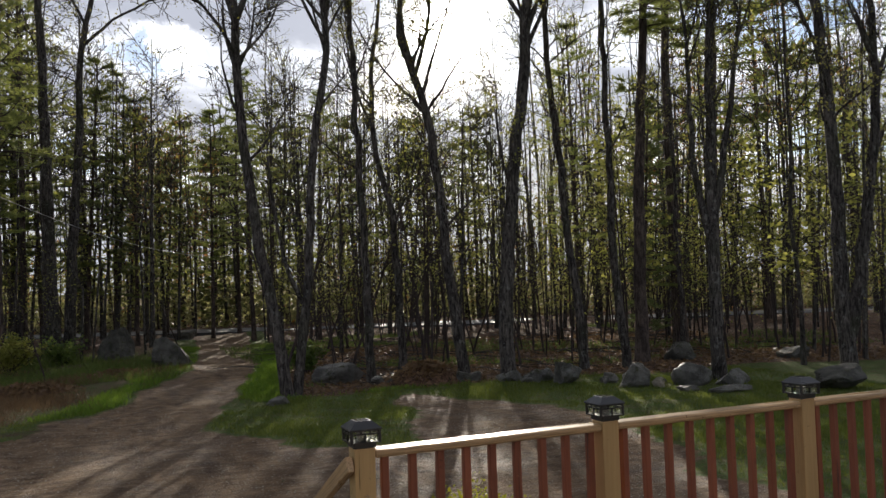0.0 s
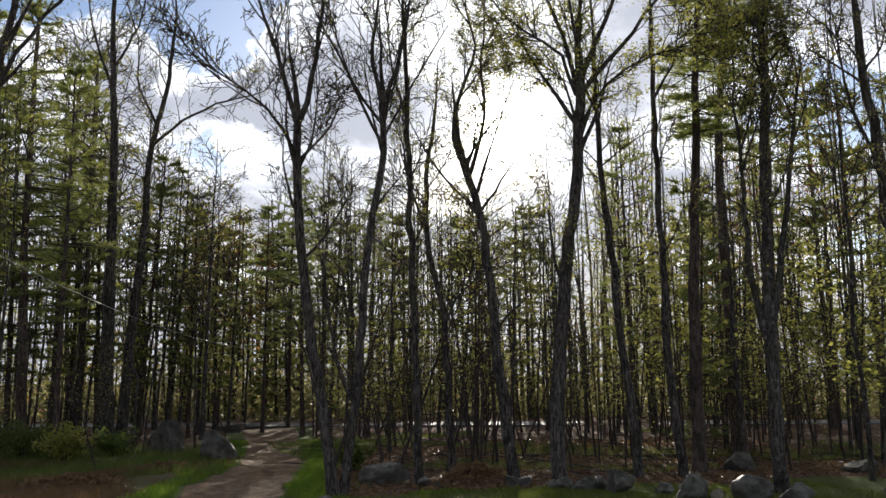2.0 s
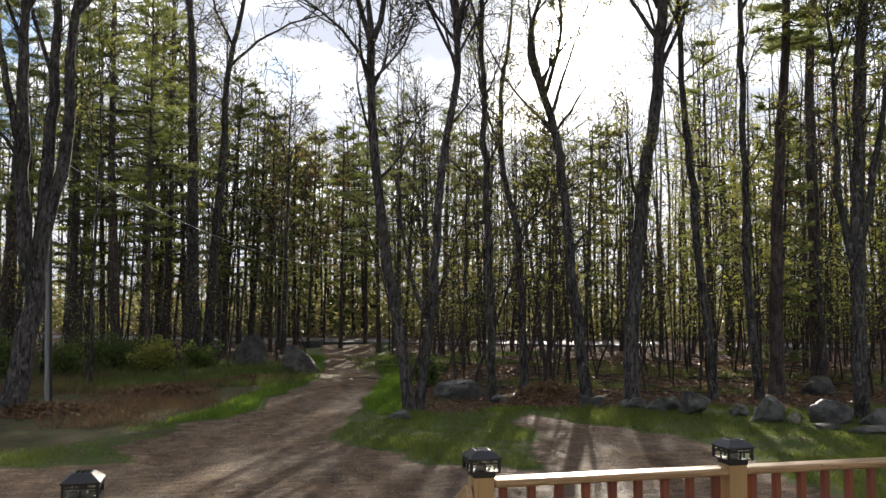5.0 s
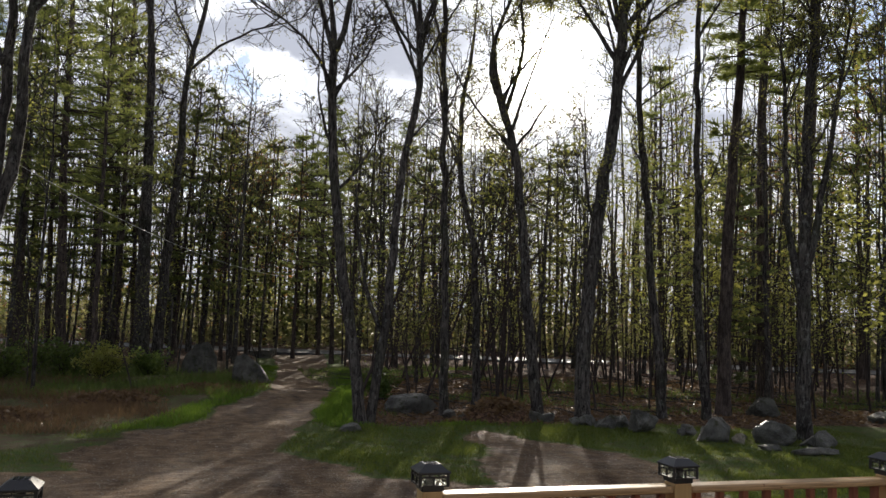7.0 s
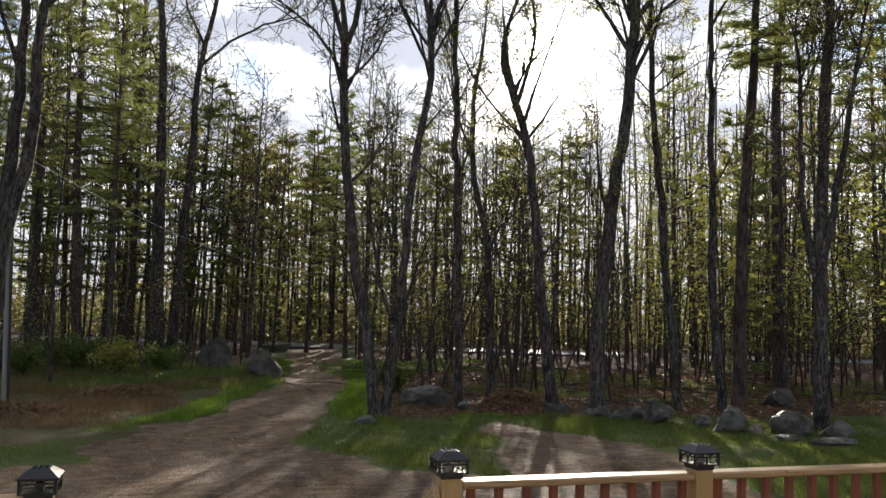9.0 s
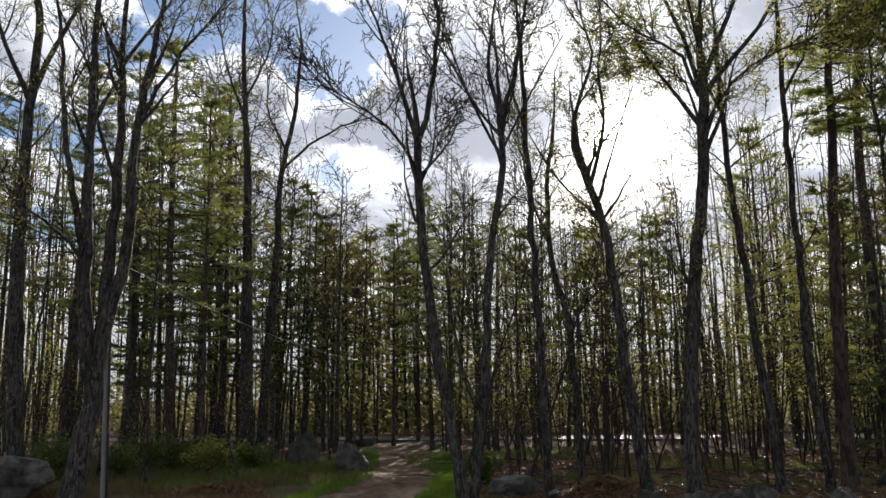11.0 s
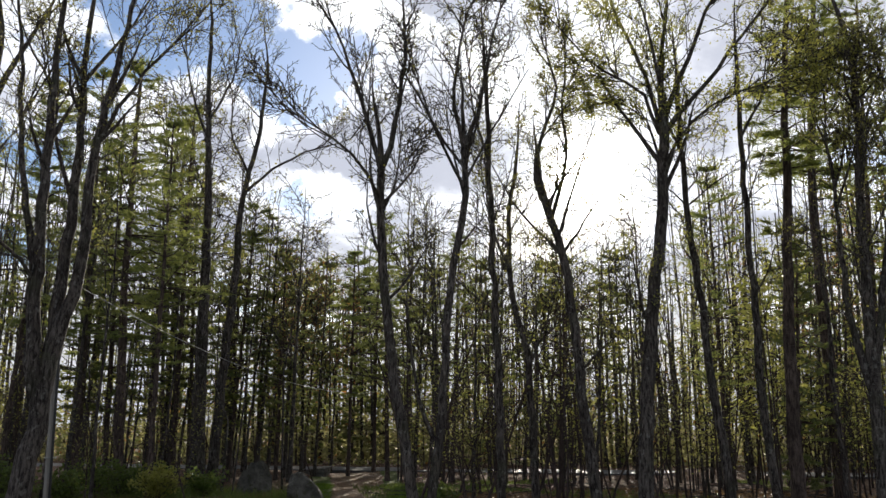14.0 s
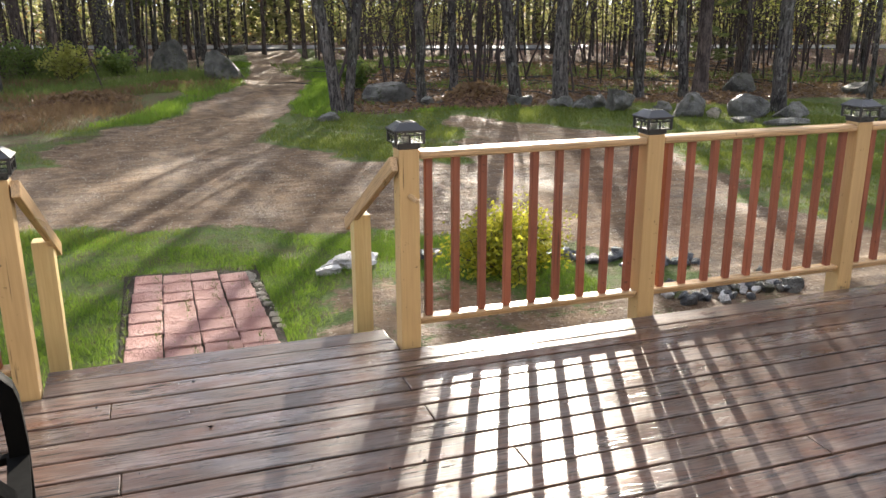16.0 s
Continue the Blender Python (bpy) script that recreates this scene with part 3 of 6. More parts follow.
def make_ground():
    def axis(stops):
        out = []
        for a, b, s in stops:
            out += list(np.arange(a, b, s))
        return out + [stops[-1][1]]
    xs = axis([(-1500, -200, 260), (-200, -50, 30), (-50, -14, 3), (-14, -7, 0.4), (-7, 12, 0.14), (12, 22, 0.4), (22, 60, 3), (60, 240, 30), (240, 1500, 260)])
    ys = axis([(-900, -60, 210), (-60, -6, 6), (-6, 0, 0.6), (0, 15, 0.14), (15, 40, 0.35), (40, 70, 3), (70, 250, 30), (250, 1750, 250)])
    v = [(x, y, ground_height(x, y) if -60 < x < 60 and -60 < y < 70 else G) for y in ys for x in xs]
    nx = len(xs)
    f = [(j * nx + i, j * nx + i + 1, (j + 1) * nx + i + 1, (j + 1) * nx + i) for j in range(len(ys) - 1) for i in range(nx - 1)]
    FIELD.update(xs=np.array(xs), ys=np.array(ys), h=np.array([p[2] for p in v]).reshape(len(ys), nx))
    me = bpy.data.meshes.new("ground")
    me.from_pydata(v, [], f)
    col = me.color_attributes.new("zone", "FLOAT_COLOR", "POINT")
    data = np.array([(*zones(x, y), 1.0) if abs(x) < 60 and -60 < y < 70 else (0, 0, 0, 1) for x, y, _ in v], np.float32)
    col.data.foreach_set("color", data.ravel())
    FIELD["zone"] = data.reshape(len(ys), nx, 4)
    me.polygons.foreach_set("use_smooth", [True] * len(me.polygons))
    me.materials.append(M_GROUND)
    ob = new("ground", me)
    tagged(ob, "packed dirt drive, spring grass and brown leaf litter", "ground", kind="structure")


make_ground()

road = new("road", bm_mesh("road", boxed(-90, 90, -1.8, 1.8, -0.2, 0.05, 0.02), M_ROAD))
road.matrix_basis = pose(0.0, 41.3, G, 0, 0, -21.8)
tagged(road, "wet grey asphalt road beyond the trees", "road", kind="structure")

# ---------------------------------------------------------------- deck
H, W = 0.90, 0.091                                       # post height above the deck and post width
POSTS = [-4.05, -2.81, -1.585, 0.0, 1.217, 2.465, 3.69, 4.92]
NEAR = -0.012                                            # outer edge of the deck boards


def make_deck():
    frame_bm = boxed(-5.2, 6.2, -4.55, NEAR - 0.02, -0.27, -0.12, 0.004)
    box(frame_bm, -1.50, -0.07, NEAR - 0.015, 0.215, -0.2, -0.0385, 0.004)
    for x in np.arange(-5.0, 6.2, 0.405):
        box(frame_bm, x - 0.02, x + 0.02, -4.5, NEAR - 0.05, -0.118, -0.0385)
    box(frame_bm, -5.2, 6.2, NEAR - 0.046, NEAR - 0.014, -0.118, -0.0385)
    deck = new("deck_frame", bm_mesh("deck_frame", frame_bm, M_RIM))
    tagged(deck, "weathered wooden frame of the raised deck", "deck", kind="structure")
    return deck


deck = make_deck()


def make_planks():
    """Boards side by side, each with its own butt joints and slightly worn edges."""
    pitch, wide = 0.1365, 0.1245
    shared = {}
    r = random.Random(5)

    def plank(x0, x1, y0, dz):
        key = round(x1 - x0, 2)
        if key not in shared:
            shared[key] = bm_mesh("plank", boxed(0, key - 0.003, 0, wide, -0.034, 0.0, 0.0045, 2), M_DECK)
        child("plank", shared[key], deck, m=pose(x0, y0, dz))

    cuts = {2: (-0.13,), 1: (-1.27,), 4: (-0.12, 3.2), 7: (0.08,), 5: (-1.22,), 6: (2.1,), 9: (1.1,), 11: (-0.6,), 13: (2.4,)}
    for k in range(34):
        y = NEAR - (k + 1) * pitch + 0.003
        ends = [-5.2, *cuts.get(k, (r.choice((-2.6, -2.1, 2.9, 3.4)),)), 6.2]
        for a, b in zip(ends, ends[1:]):
            plank(a, b, y, r.uniform(-0.003, 0.0))
    for k, (a, b) in enumerate(((-1.535, -0.052), (-1.535, -0.062))):
        plank(a, b, NEAR + 0.003 + k * 0.128, -0.001)


make_planks()


def make_post_lamp():
    """Solar lamp that caps a post."""
    lamp = empty("post_lamp")
    s = 0.061
    part("base", boxed(-0.05, 0.05, -0.05, 0.05, 0, 0.026, 0.004), M_BLACK, lamp)
    bm = bmesh.new()
    for sx in (-1, 1):
        for sy in (-1, 1):
            box(bm, sx * s - 0.006, sx * s + 0.006, sy * s - 0.006, sy * s + 0.006, 0.022, 0.078, 0.002)
    for a in (-1, 1):
        for z in (0.026, 0.062, 0.076):
            box(bm, -s, s, a * s - 0.004, a * s + 0.004, z - 0.003, z + 0.003)
            box(bm, a * s - 0.004, a * s + 0.004, -s, s, z - 0.003, z + 0.003)
        for k in (-0.02, 0.02):
            box(bm, k - 0.0025, k + 0.0025, a * s - 0.0035, a * s + 0.0035, 0.062, 0.076)
            box(bm, a * s - 0.0035, a * s + 0.0035, k - 0.0025, k + 0.0025, 0.062, 0.076)
        box(bm, -0.003, 0.003, a * s - 0.0035, a * s + 0.0035, 0.026, 0.062)
        box(bm, a * s - 0.0035, a * s + 0.0035, -0.003, 0.003, 0.026, 0.062)
    part("lattice", bm, M_BLACK, lamp)
    for k in range(4):
        g = part("pane", boxed(-s + 0.007, s - 0.007, s - 0.0095, s - 0.0055, 0.029, 0.074), M_GLASS, lamp)
        g.matrix_basis = pose(0, 0, 0, 0, 0, 90 * k)
        g.visible_shadow = False
    bm = bmesh.new()
    low, top = 0.071, 0.034
    v = [bm.verts.new((x * low, y * low, 0.078)) for x, y in ((-1, -1), (1, -1), (1, 1), (-1, 1))]
    u = [bm.verts.new((x * low, y * low, 0.083)) for x, y in ((-1, -1), (1, -1), (1, 1), (-1, 1))]
    t = [bm.verts.new((x * top, y * top, 0.113)) for x, y in ((-1, -1), (1, -1), (1, 1), (-1, 1))]
    bm.faces.new(v[::-1])
    bm.faces.new(t)
    for i in range(4):
        j = (i + 1) % 4
        bm.faces.new((v[i], v[j], u[j], u[i]))
        bm.faces.new((u[i], u[j], t[j], t[i]))
    roof = part("lid", bm, M_BLACK, lamp)
    bm = bmesh.new()
    for k in range(3):
        box(bm, -0.027 + 0.019 * k, -0.011 + 0.019 * k, -0.028, 0.028, 0.1125, 0.1145)
    part("solar_panel", bm, M_SOLAR, roof)
    part("bulb", boxed(-0.018, 0.018, -0.018, 0.018, 0.026, 0.06, 0.006, 2), M_PALE, lamp, "pale led holder")
    return tagged(lamp, "black solar post lamp with clear panes", "lamp", "post lamps")


def make_railing():
    lamp = make_post_lamp()
    post_me = bm_mesh("railing_post", boxed(-W / 2, W / 2, 0, W, -0.3, H, 0.006, 2), M_TAN_Z)
    bal_me = bm_mesh("baluster", boxed(-0.017, 0.017, -0.017, 0.017, 0.125, H - 0.045, 0.004), M_RED)
    first = True
    for x in POSTS:
        drop = -0.024 if x < -1.0 else 0.0               # this side of the steps stands a little lower
        p = new("railing_post", post_me)
        p.matrix_basis = pose(x, 0, drop)
        tagged(p, "tan painted wooden railing post with small cracks", "post", "railing posts")
        at = pose(x, W / 2, H + drop, 0, 0, 0)
        if first:
            lamp.matrix_basis, first = at, False
        else:
            copy_thing(lamp, at)
    for a, b in zip(POSTS, POSTS[1:]):
        if (a, b) == (-1.585, 0.0):
            continue                                     # the way down to the yard
        x0, x1 = a + W / 2 + 0.001, b - W / 2 - 0.001
        rail = empty("railing", (a + b) / 2, W / 2, 0)
        h = (x1 - x0) / 2
        top = boxed(-h, h, -0.045, 0.045, H - 0.047, H - 0.012, 0.014, 3)
        part("top_rail", top, M_TAN_X, rail, "rounded tan top rail, wet and shining")
        low = boxed(-h, h, -0.02, 0.02, 0.088, 0.125, 0.005)
        box(low, -h, h, -0.034, 0.034, 0.107, 0.1245, 0.004)
        part("bottom_rail", low, M_TAN_X, rail)
        for k in range(9):
            d = (k - 4) * (2 * h + 0.03) / 9.0
            ob = child("baluster", bal_me, rail, m=pose(d + random.uniform(-0.003, 0.003), 0, 0, 0, random.uniform(-0.2, 0.2), random.uniform(-4, 4)))
        tagged(rail, "wooden railing with tan rails and red-brown balusters", "railing", "railing panels")
    peg = new("wooden_peg", bm_mesh("wooden_peg", boxed(-0.009, 0.009, -0.06, 0.0, -0.009, 0.009, 0.005, 2), M_TAN_Y))
    peg.matrix_basis = pose(0.0, 0.0, 0.70, 18, 0, 20)
    tagged(peg, "short wooden peg in the railing post", "peg")


make_railing()


def make_stairs():
    st = empty("stairs", -0.79, 0.24, G)
    rel = (-0.79, 0.24, G)
    for k, (y0, z) in enumerate(((0.22, -0.167), (0.49, -0.334))):
        part("tread", boxed(-0.74, 0.74, y0 - rel[1], y0 + 0.285 - rel[1], z - 0.036 - G, z - G, 0.005), M_DECK, st)
    for x in (-0.745, 0.715):
        bm = boxed(x, x + 0.03, -0.02, 0.5, 0.0, 0.128)
        box(bm, x, x + 0.03, -0.02, 0.24, 0.0, 0.296)
        part("stringer", bm, M_RIM, st)
    tagged(st, "short wooden stairs from deck to patio", "stairs")
    for x in (-1.585, 0.0):
        side = 1 if x < -1 else -1
        p = new("stair_post", bm_mesh("stair_post", boxed(-W / 2, W / 2, -W / 2, W / 2, G - 0.05, 0.437, 0.004, 2), M_NEWPOST))
        p.matrix_basis = pose(x + (0.025 if side > 0 else -0.036), 0.80, 0)
        tagged(p, "pale new pine post beside the stairs", "post", "stair posts")
        length = math.hypot(0.97, 0.50)
        rail = new("handrail", bm_mesh("handrail", boxed(-0.016, 0.016, 0, length, -0.034, 0.034, 0.006, 2), M_TAN_Y))
        rail.matrix_basis = pose(x + side * (W / 2 + 0.022), 0.0, 0.842, -math.degrees(math.atan2(0.50, 0.97)), 0, 0)
        tagged(rail, "sloping tan wooden stair handrail", "handrail", "stair handrails")


make_stairs()


def make_house():
    bm = boxed(-6.5, 7.5, -4.86, -4.6, G, 3.2)
    wall = new("wall_house", bm_mesh("wall_house", bm, M_SIDING))
    tagged(wall, "plain siding of the house behind the deck", "wall", kind="structure")
    for k in range(18):
        child("siding_board", wall_board(), wall, m=pose(0, -4.6, 0.02 + 0.165 * k, 4, 0, 0))


_board = {}


def wall_board():
    if "m" not in _board:
        _board["m"] = bm_mesh("siding_board", boxed(-6.5, 7.5, 0.004, 0.02, 0, 0.175, 0.002), M_SIDING)
    return _board["m"]


make_house()

# ---------------------------------------------------------------- trees
def unit(v):
    return v / (np.linalg.norm(v) + 1e-9)


def sample(pts, t):
    """The place and heading at t (0 to 1) along points."""
    p = np.asarray(pts)
    x = t * (len(p) - 1)
    i = min(int(x), len(p) - 2)
    return p[i] + (p[i + 1] - p[i]) * (x - i), unit(p[i + 1] - p[i])


def refine(pts, step, wob):
    """A smooth curve through points with a little waver."""
    p = np.asarray(pts, float)
    s = np.r_[0, np.cumsum(np.linalg.norm(np.diff(p, axis=0), axis=1))]
    n = max(3, int(s[-1] / step))
    q = np.linspace(0, s[-1], n)
    m = np.gradient(p, s, axis=0)
    i = np.clip(np.searchsorted(s, q, side="right") - 1, 0, len(p) - 2)
    h = (s[i + 1] - s[i])[:, None]
    t = ((q - s[i])[:, None]) / h
    out = (2 * t**3 - 3 * t**2 + 1) * p[i] + (t**3 - 2 * t**2 + t) * h * m[i] + (-2 * t**3 + 3 * t**2) * p[i + 1] + (t**3 - t**2) * h * m[i + 1]
    w = rng.normal(size=(n, 3)) * wob
    w[0] = 0
    return out + w


def shoot(start, way, length, up, wander, n):
    p, d = [np.asarray(start, float)], unit(np.asarray(way, float))
    for _ in range(n):
        d = unit(d + rng.normal(size=3) * wander + np.array([0, 0, up]))
        p.append(p[-1] + d * length / n)
    return np.array(p)


class Tree:
    """Collects a tree's wood and its leaf places."""

    def __init__(self, fine=True):
        self.wood, self.branch, self.tips, self.fine, self.thin = Soup(), Soup(), [], fine, 1.0

    def limb(self, pts, r0, r1, sides=8):
        n = len(pts)
        r = r0 + (r1 - r0) * np.linspace(0, 1, n) ** 0.9
        self.branch.tube(pts, r, sides)
        return r

    def twigs(self, pts, r, count, length, spread=1.0, up=0.05, t0=0.15, level=0):
        """Side shoots, which carry shoots of their own."""
        for k in range(count):
            t = t0 + (1 - t0) * (k + rng.uniform(0.1, 0.9)) / count
            at, way = sample(pts, min(t, 0.999))
            side = unit(np.cross(way, rng.normal(size=3)))
            d = unit(way * rng.uniform(0.5, 1.0) + side * rng.uniform(0.6, 1.1) * spread)
            ln = length * rng.uniform(0.55, 1.15) * (1.15 - 0.6 * t)
            p = shoot(at, d, ln, up, 0.13, 4 if level == 0 else 3)
            rr = max(min(r * 0.5, 0.004 + 0.0075 * ln), 0.0042)
            if level == 0:
                self.branch.tube(p, np.linspace(max(rr, 0.008 * self.thin), 0.006 * self.thin, len(p)), 4 if self.thin < 1.5 else 3)
                self.twigs(p, rr, 5 if self.fine else 3, ln * 0.52, 0.9, 0.06, 0.12, 1)
            elif level == 1:
                self.branch.tube(p[::2] if self.thin > 1.5 else p, np.linspace(max(rr, 0.0085 * self.thin), 0.005 * self.thin, len(p[::2] if self.thin > 1.5 else p)), 3)
                if self.fine:
                    self.twigs(p, rr, 3, ln * 0.5, 0.8, 0.05, 0.2, 2)
                self.tips += [p[-1], p[-2]]
            else:
                self.branch.tube(p[::2], np.linspace(0.0068, 0.0042, len(p[::2])), 3)
                self.tips += [p[-1], p[1]]

    def crown(self, pts, r0, r1, count, length, up=0.08):
        """A limb from the trunk with its boughs."""
        self.limb(pts, r0, r1, 6)
        self.twigs(pts, r0 * 0.55, count, length, 0.9, up, 0.18)


def finish_tree(name, tree, leaf_mat, per_tip, size, bark_mat=None, leaf_spread=0.1, label="", category="tree", group="", at=None, flat=0.7):
    """Joins the wood, the fine shoots and the leaves of a tree into a thing with parts."""
    ob = empty(name)
    child("trunk", tree.wood.mesh("trunk", bark_mat or M_BARK, True), ob)
    if tree.branch.n:
        tagged(child("branchwork", tree.branch.mesh("branchwork", bark_mat or M_BARK, True), ob), kind="stuff")
    if per_tip and tree.tips:
        tips = np.array(tree.tips)
        m = int(len(tips) * per_tip)
        pick = tips[rng.integers(0, len(tips), m)] + rng.normal(size=(m, 3)) * leaf_spread
        s = Soup()
        s.leaves(pick, size, flat)
        tagged(child("crown", s.mesh("crown", leaf_mat), ob), kind="stuff")
    if at is not None:
        ob.matrix_basis = at
    return tagged(ob, label, category, group)


def flare(pts, r0, r1):
    """Radii of a trunk that widens at its foot."""
    n = len(pts)
    t = np.linspace(0, 1, n)
    h = np.asarray(pts)[:, 2] - pts[0][2]
    return r0 + (r1 - r0) * t + 0.3 * r0 * np.exp(-h / 0.22)


def maple(name, base, trunk, r0, r1, limbs, label, leaf=None, per_tip=1.2, size=0.034, boughs=6, low=(), tall=3.0, dense=6, fan=0, lead=True):
    """A broadleaf tree; trunk and limbs are chains of points from its base."""
    t = Tree()
    p = refine([(0, 0, -0.15)] + [tuple(q) for q in trunk], 0.45, 0.018)
    t.wood.tube(p, flare(p, r0 * 0.85, r1), 12)
    for chain, a, b in limbs:
        q = refine(chain, 0.4, 0.02)
        t.crown(q, a, b, dense, tall * 0.55)
        # the limb goes on into finer boughs
        for _ in range(3):
            d = unit(q[-1] - q[-2])
            e = shoot(q[-1], d + rng.normal(size=3) * 0.3, tall * 0.6, 0.07, 0.1, 5)
            t.crown(e, b, 0.008, max(5, dense - 1), tall * 0.36)
        for k in range(3):
            at, d = sample(q, rng.uniform(0.35, 0.9))
            e = shoot(at, d + unit(np.cross(d, rng.normal(size=3))) * 0.6, tall * rng.uniform(0.5, 0.8), 0.1, 0.1, 5)
            t.crown(e, max(b, a * 0.35), 0.008, max(5, dense - 1), tall * 0.34)
    for k in range(fan):
        at, way = sample(p, rng.uniform(0.78, 0.995))
        a = 6.28 * (k + rng.uniform(0, 0.6)) / fan
        e = shoot(at, way * 0.9 + np.array([math.cos(a), math.sin(a), 0.3]) * rng.uniform(0.45, 0.95), tall * rng.uniform(1.2, 1.7), 0.05, 0.07, 7)
        t.crown(e, r1 * rng.uniform(0.4, 0.6), 0.01, dense, tall * 0.5)
    if lead:
        top = shoot(p[-1], unit(p[-1] - p[-3]) + np.array([0, 0, 0.5]), tall * 0.9, 0.1, 0.07, 6)
        t.crown(top, r1, 0.01, dense, tall * 0.45)
    for k in range(boughs):
        f = rng.uniform(0.45, 0.97)
        at, way = sample(p, f)
        side = unit(np.array([rng.normal(), rng.normal(), 0]))
        e = shoot(at, side + np.array([0, 0, rng.uniform(0.6, 1.4)]), tall * rng.uniform(0.5, 1.0), 0.05, 0.13, 6)
        t.crown(e, max(r1 * 0.45, 0.02), 0.009, 5, tall * 0.42)
    for chain, a, b in low:
        q = refine(chain, 0.35, 0.015)
        t.crown(q, a, b, 4, tall * 0.3)
    return finish_tree(name, t, leaf or M_BUD, per_tip, size, M_BARK, 0.07, label, "tree", "", pose(*base))


def pine(name, base, trunk, r0, r1, label, first=3.5, reach=2.4, needle=None, step=0.42, tufts=16, dead=14, blade=(0.16, 0.011), taper=1.0, per=7, thin=1):
    """A pine: straight stem, whorls of level boughs with needle tufts, dead sticks below."""
    t = Tree()
    p = refine([(0, 0, -0.15)] + [tuple(q) for q in trunk], 0.6, 0.012)
    t.wood.tube(p, flare(p, r0, r1), 10)
    top = p[-1][2]
    at_z = lambda z: np.array([np.interp(z, p[:, 2], p[:, 0]), np.interp(z, p[:, 2], p[:, 1]), z])  # noqa: E731
    ats, ways = [], []
    z = first
    while z < top - 0.15:
        f = (z - first) / max(top - first, 0.1)
        length = reach * (min(1.0, 0.45 + 1.8 * f)) * (1.0 - 0.85 * max(0.0, f - 0.35) / 0.65 * taper)
        length *= rng.uniform(0.6, 1.15)
        count, turn = rng.choice((1, 2, 3, 4, 4, 5, 5)), rng.uniform(0, 6.28)
        for k in range(count):                           # a whorl of boughs, each a flat spray
            a = turn + 6.28 * k / count + rng.normal() * 0.4
            ln = length * rng.uniform(0.5, 1.15)
            d = np.array([math.cos(a), math.sin(a), rng.uniform(-0.2, 0.2) + 0.4 * f])
            q = shoot(at_z(z + rng.uniform(-0.07, 0.07)), d, ln, 0.015, 0.07, 5)
            t.branch.tube(q[::thin], np.linspace(0.018 + 0.006 * ln, 0.005 * thin, len(q[::thin])), 4 if thin == 1 else 3)
            k2 = int(tufts * (0.45 + 0.55 * ln / reach))
            u = rng.uniform(0.22, 0.999, k2)
            b = (u * (len(q) - 1)).astype(int)
            w = q[b + 1] - q[b]
            c = q[b] + w * (u * (len(q) - 1) - b)[:, None]
            w /= np.linalg.norm(w, axis=1)[:, None]
            side = np.stack([w[:, 1], -w[:, 0], 0 * u], 1) * rng.choice((-1.0, 1.0), k2)[:, None] + rng.uniform(0.5, 1.1, k2)[:, None] * w
            side[:, 2] += rng.uniform(-0.12, 0.14, k2)
            side /= np.linalg.norm(side, axis=1)[:, None]
            out = (0.16 + 0.27 * ln) * (1.15 - 0.75 * u) * rng.uniform(0.5, 1.15, k2)
            o = np.repeat(c, per, 0) + np.repeat(side * out[:, None], per, 0) * rng.uniform(0.1, 1.0, k2 * per)[:, None]
            o += rng.normal(size=(k2 * per, 3)) * np.array([0.03, 0.03, 0.022])
            d = np.repeat(side, per, 0) + rng.normal(size=(k2 * per, 3)) * np.array([0.5, 0.5, 0.24]) + np.array([0, 0, 0.1])
            ats.append(o)
            ways.append(d / np.linalg.norm(d, axis=1)[:, None])
        z += step * rng.uniform(0.45, 1.5)
    for k in range(dead):
        zz = rng.uniform(1.2, first + 1.5)
        a = rng.uniform(0, 6.28)
        q = shoot(at_z(zz), (math.cos(a), math.sin(a), rng.uniform(-0.25, 0.1)), rng.uniform(0.4, 1.5), -0.02, 0.1, 4)
        t.branch.tube(q, np.linspace(0.014, 0.004, len(q)), 3)
    ob = empty(name)
    child("trunk", t.wood.mesh("trunk", M_BARKPINE, True), ob)
    tagged(child("branchwork", t.branch.mesh("branchwork", M_BARKPINE, True), ob), kind="stuff")
    s = Soup()
    ats, ways = np.concatenate(ats), np.concatenate(ways)
    m = len(ats)
    s.blades(ats, ways, rng.uniform(0.75, 1.3, m) * blade[0], blade[1])
    tagged(child("crown", s.mesh("crown", needle or M_NEEDLE), ob), kind="stuff")
    ob.matrix_basis = pose(*base)
    return tagged(ob, label, "tree")


def rel(base, *pts):
    """Points of the plan, as seen from a tree's base."""
    b = np.array(base)
    return [tuple(np.array(p) - b) for p in pts]


# the twin maple on the island, its two stems and their limbs
A0 = (2.36, 12.58, G)
maple("maple_tree", A0, rel(A0, (2.22, 12.60, 0.45), (2.05, 12.64, 1.44), (1.80, 12.69, 2.99), (1.66, 12.72, 4.33), (1.54, 12.75, 5.91), (1.56, 12.74, 6.8)),
      0.14, 0.08, [
          (rel(A0, (1.56, 12.74, 6.7), (1.23, 12.81, 7.8), (0.92, 12.87, 8.77), (0.53, 12.95, 9.89)), 0.06, 0.022),
          (rel(A0, (1.56, 12.74, 6.8), (1.82, 12.69, 7.68), (1.92, 12.67, 8.57), (1.97, 12.66, 9.63), (1.90, 12.67, 10.7)), 0.07, 0.02),
          (rel(A0, (1.55, 12.74, 6.0), (1.2, 12.5, 6.6), (0.6, 12.3, 7.1), (-0.1, 12.1, 7.4)), 0.045, 0.014),
          (rel(A0, (1.6, 12.74, 5.9), (1.85, 12.9, 6.5), (2.0, 13.1, 7.4)), 0.035, 0.014)],
      "bare leaning maple stem with dark lichened bark", per_tip=0.12, size=0.035, boughs=3, tall=2.3, dense=8, fan=2)
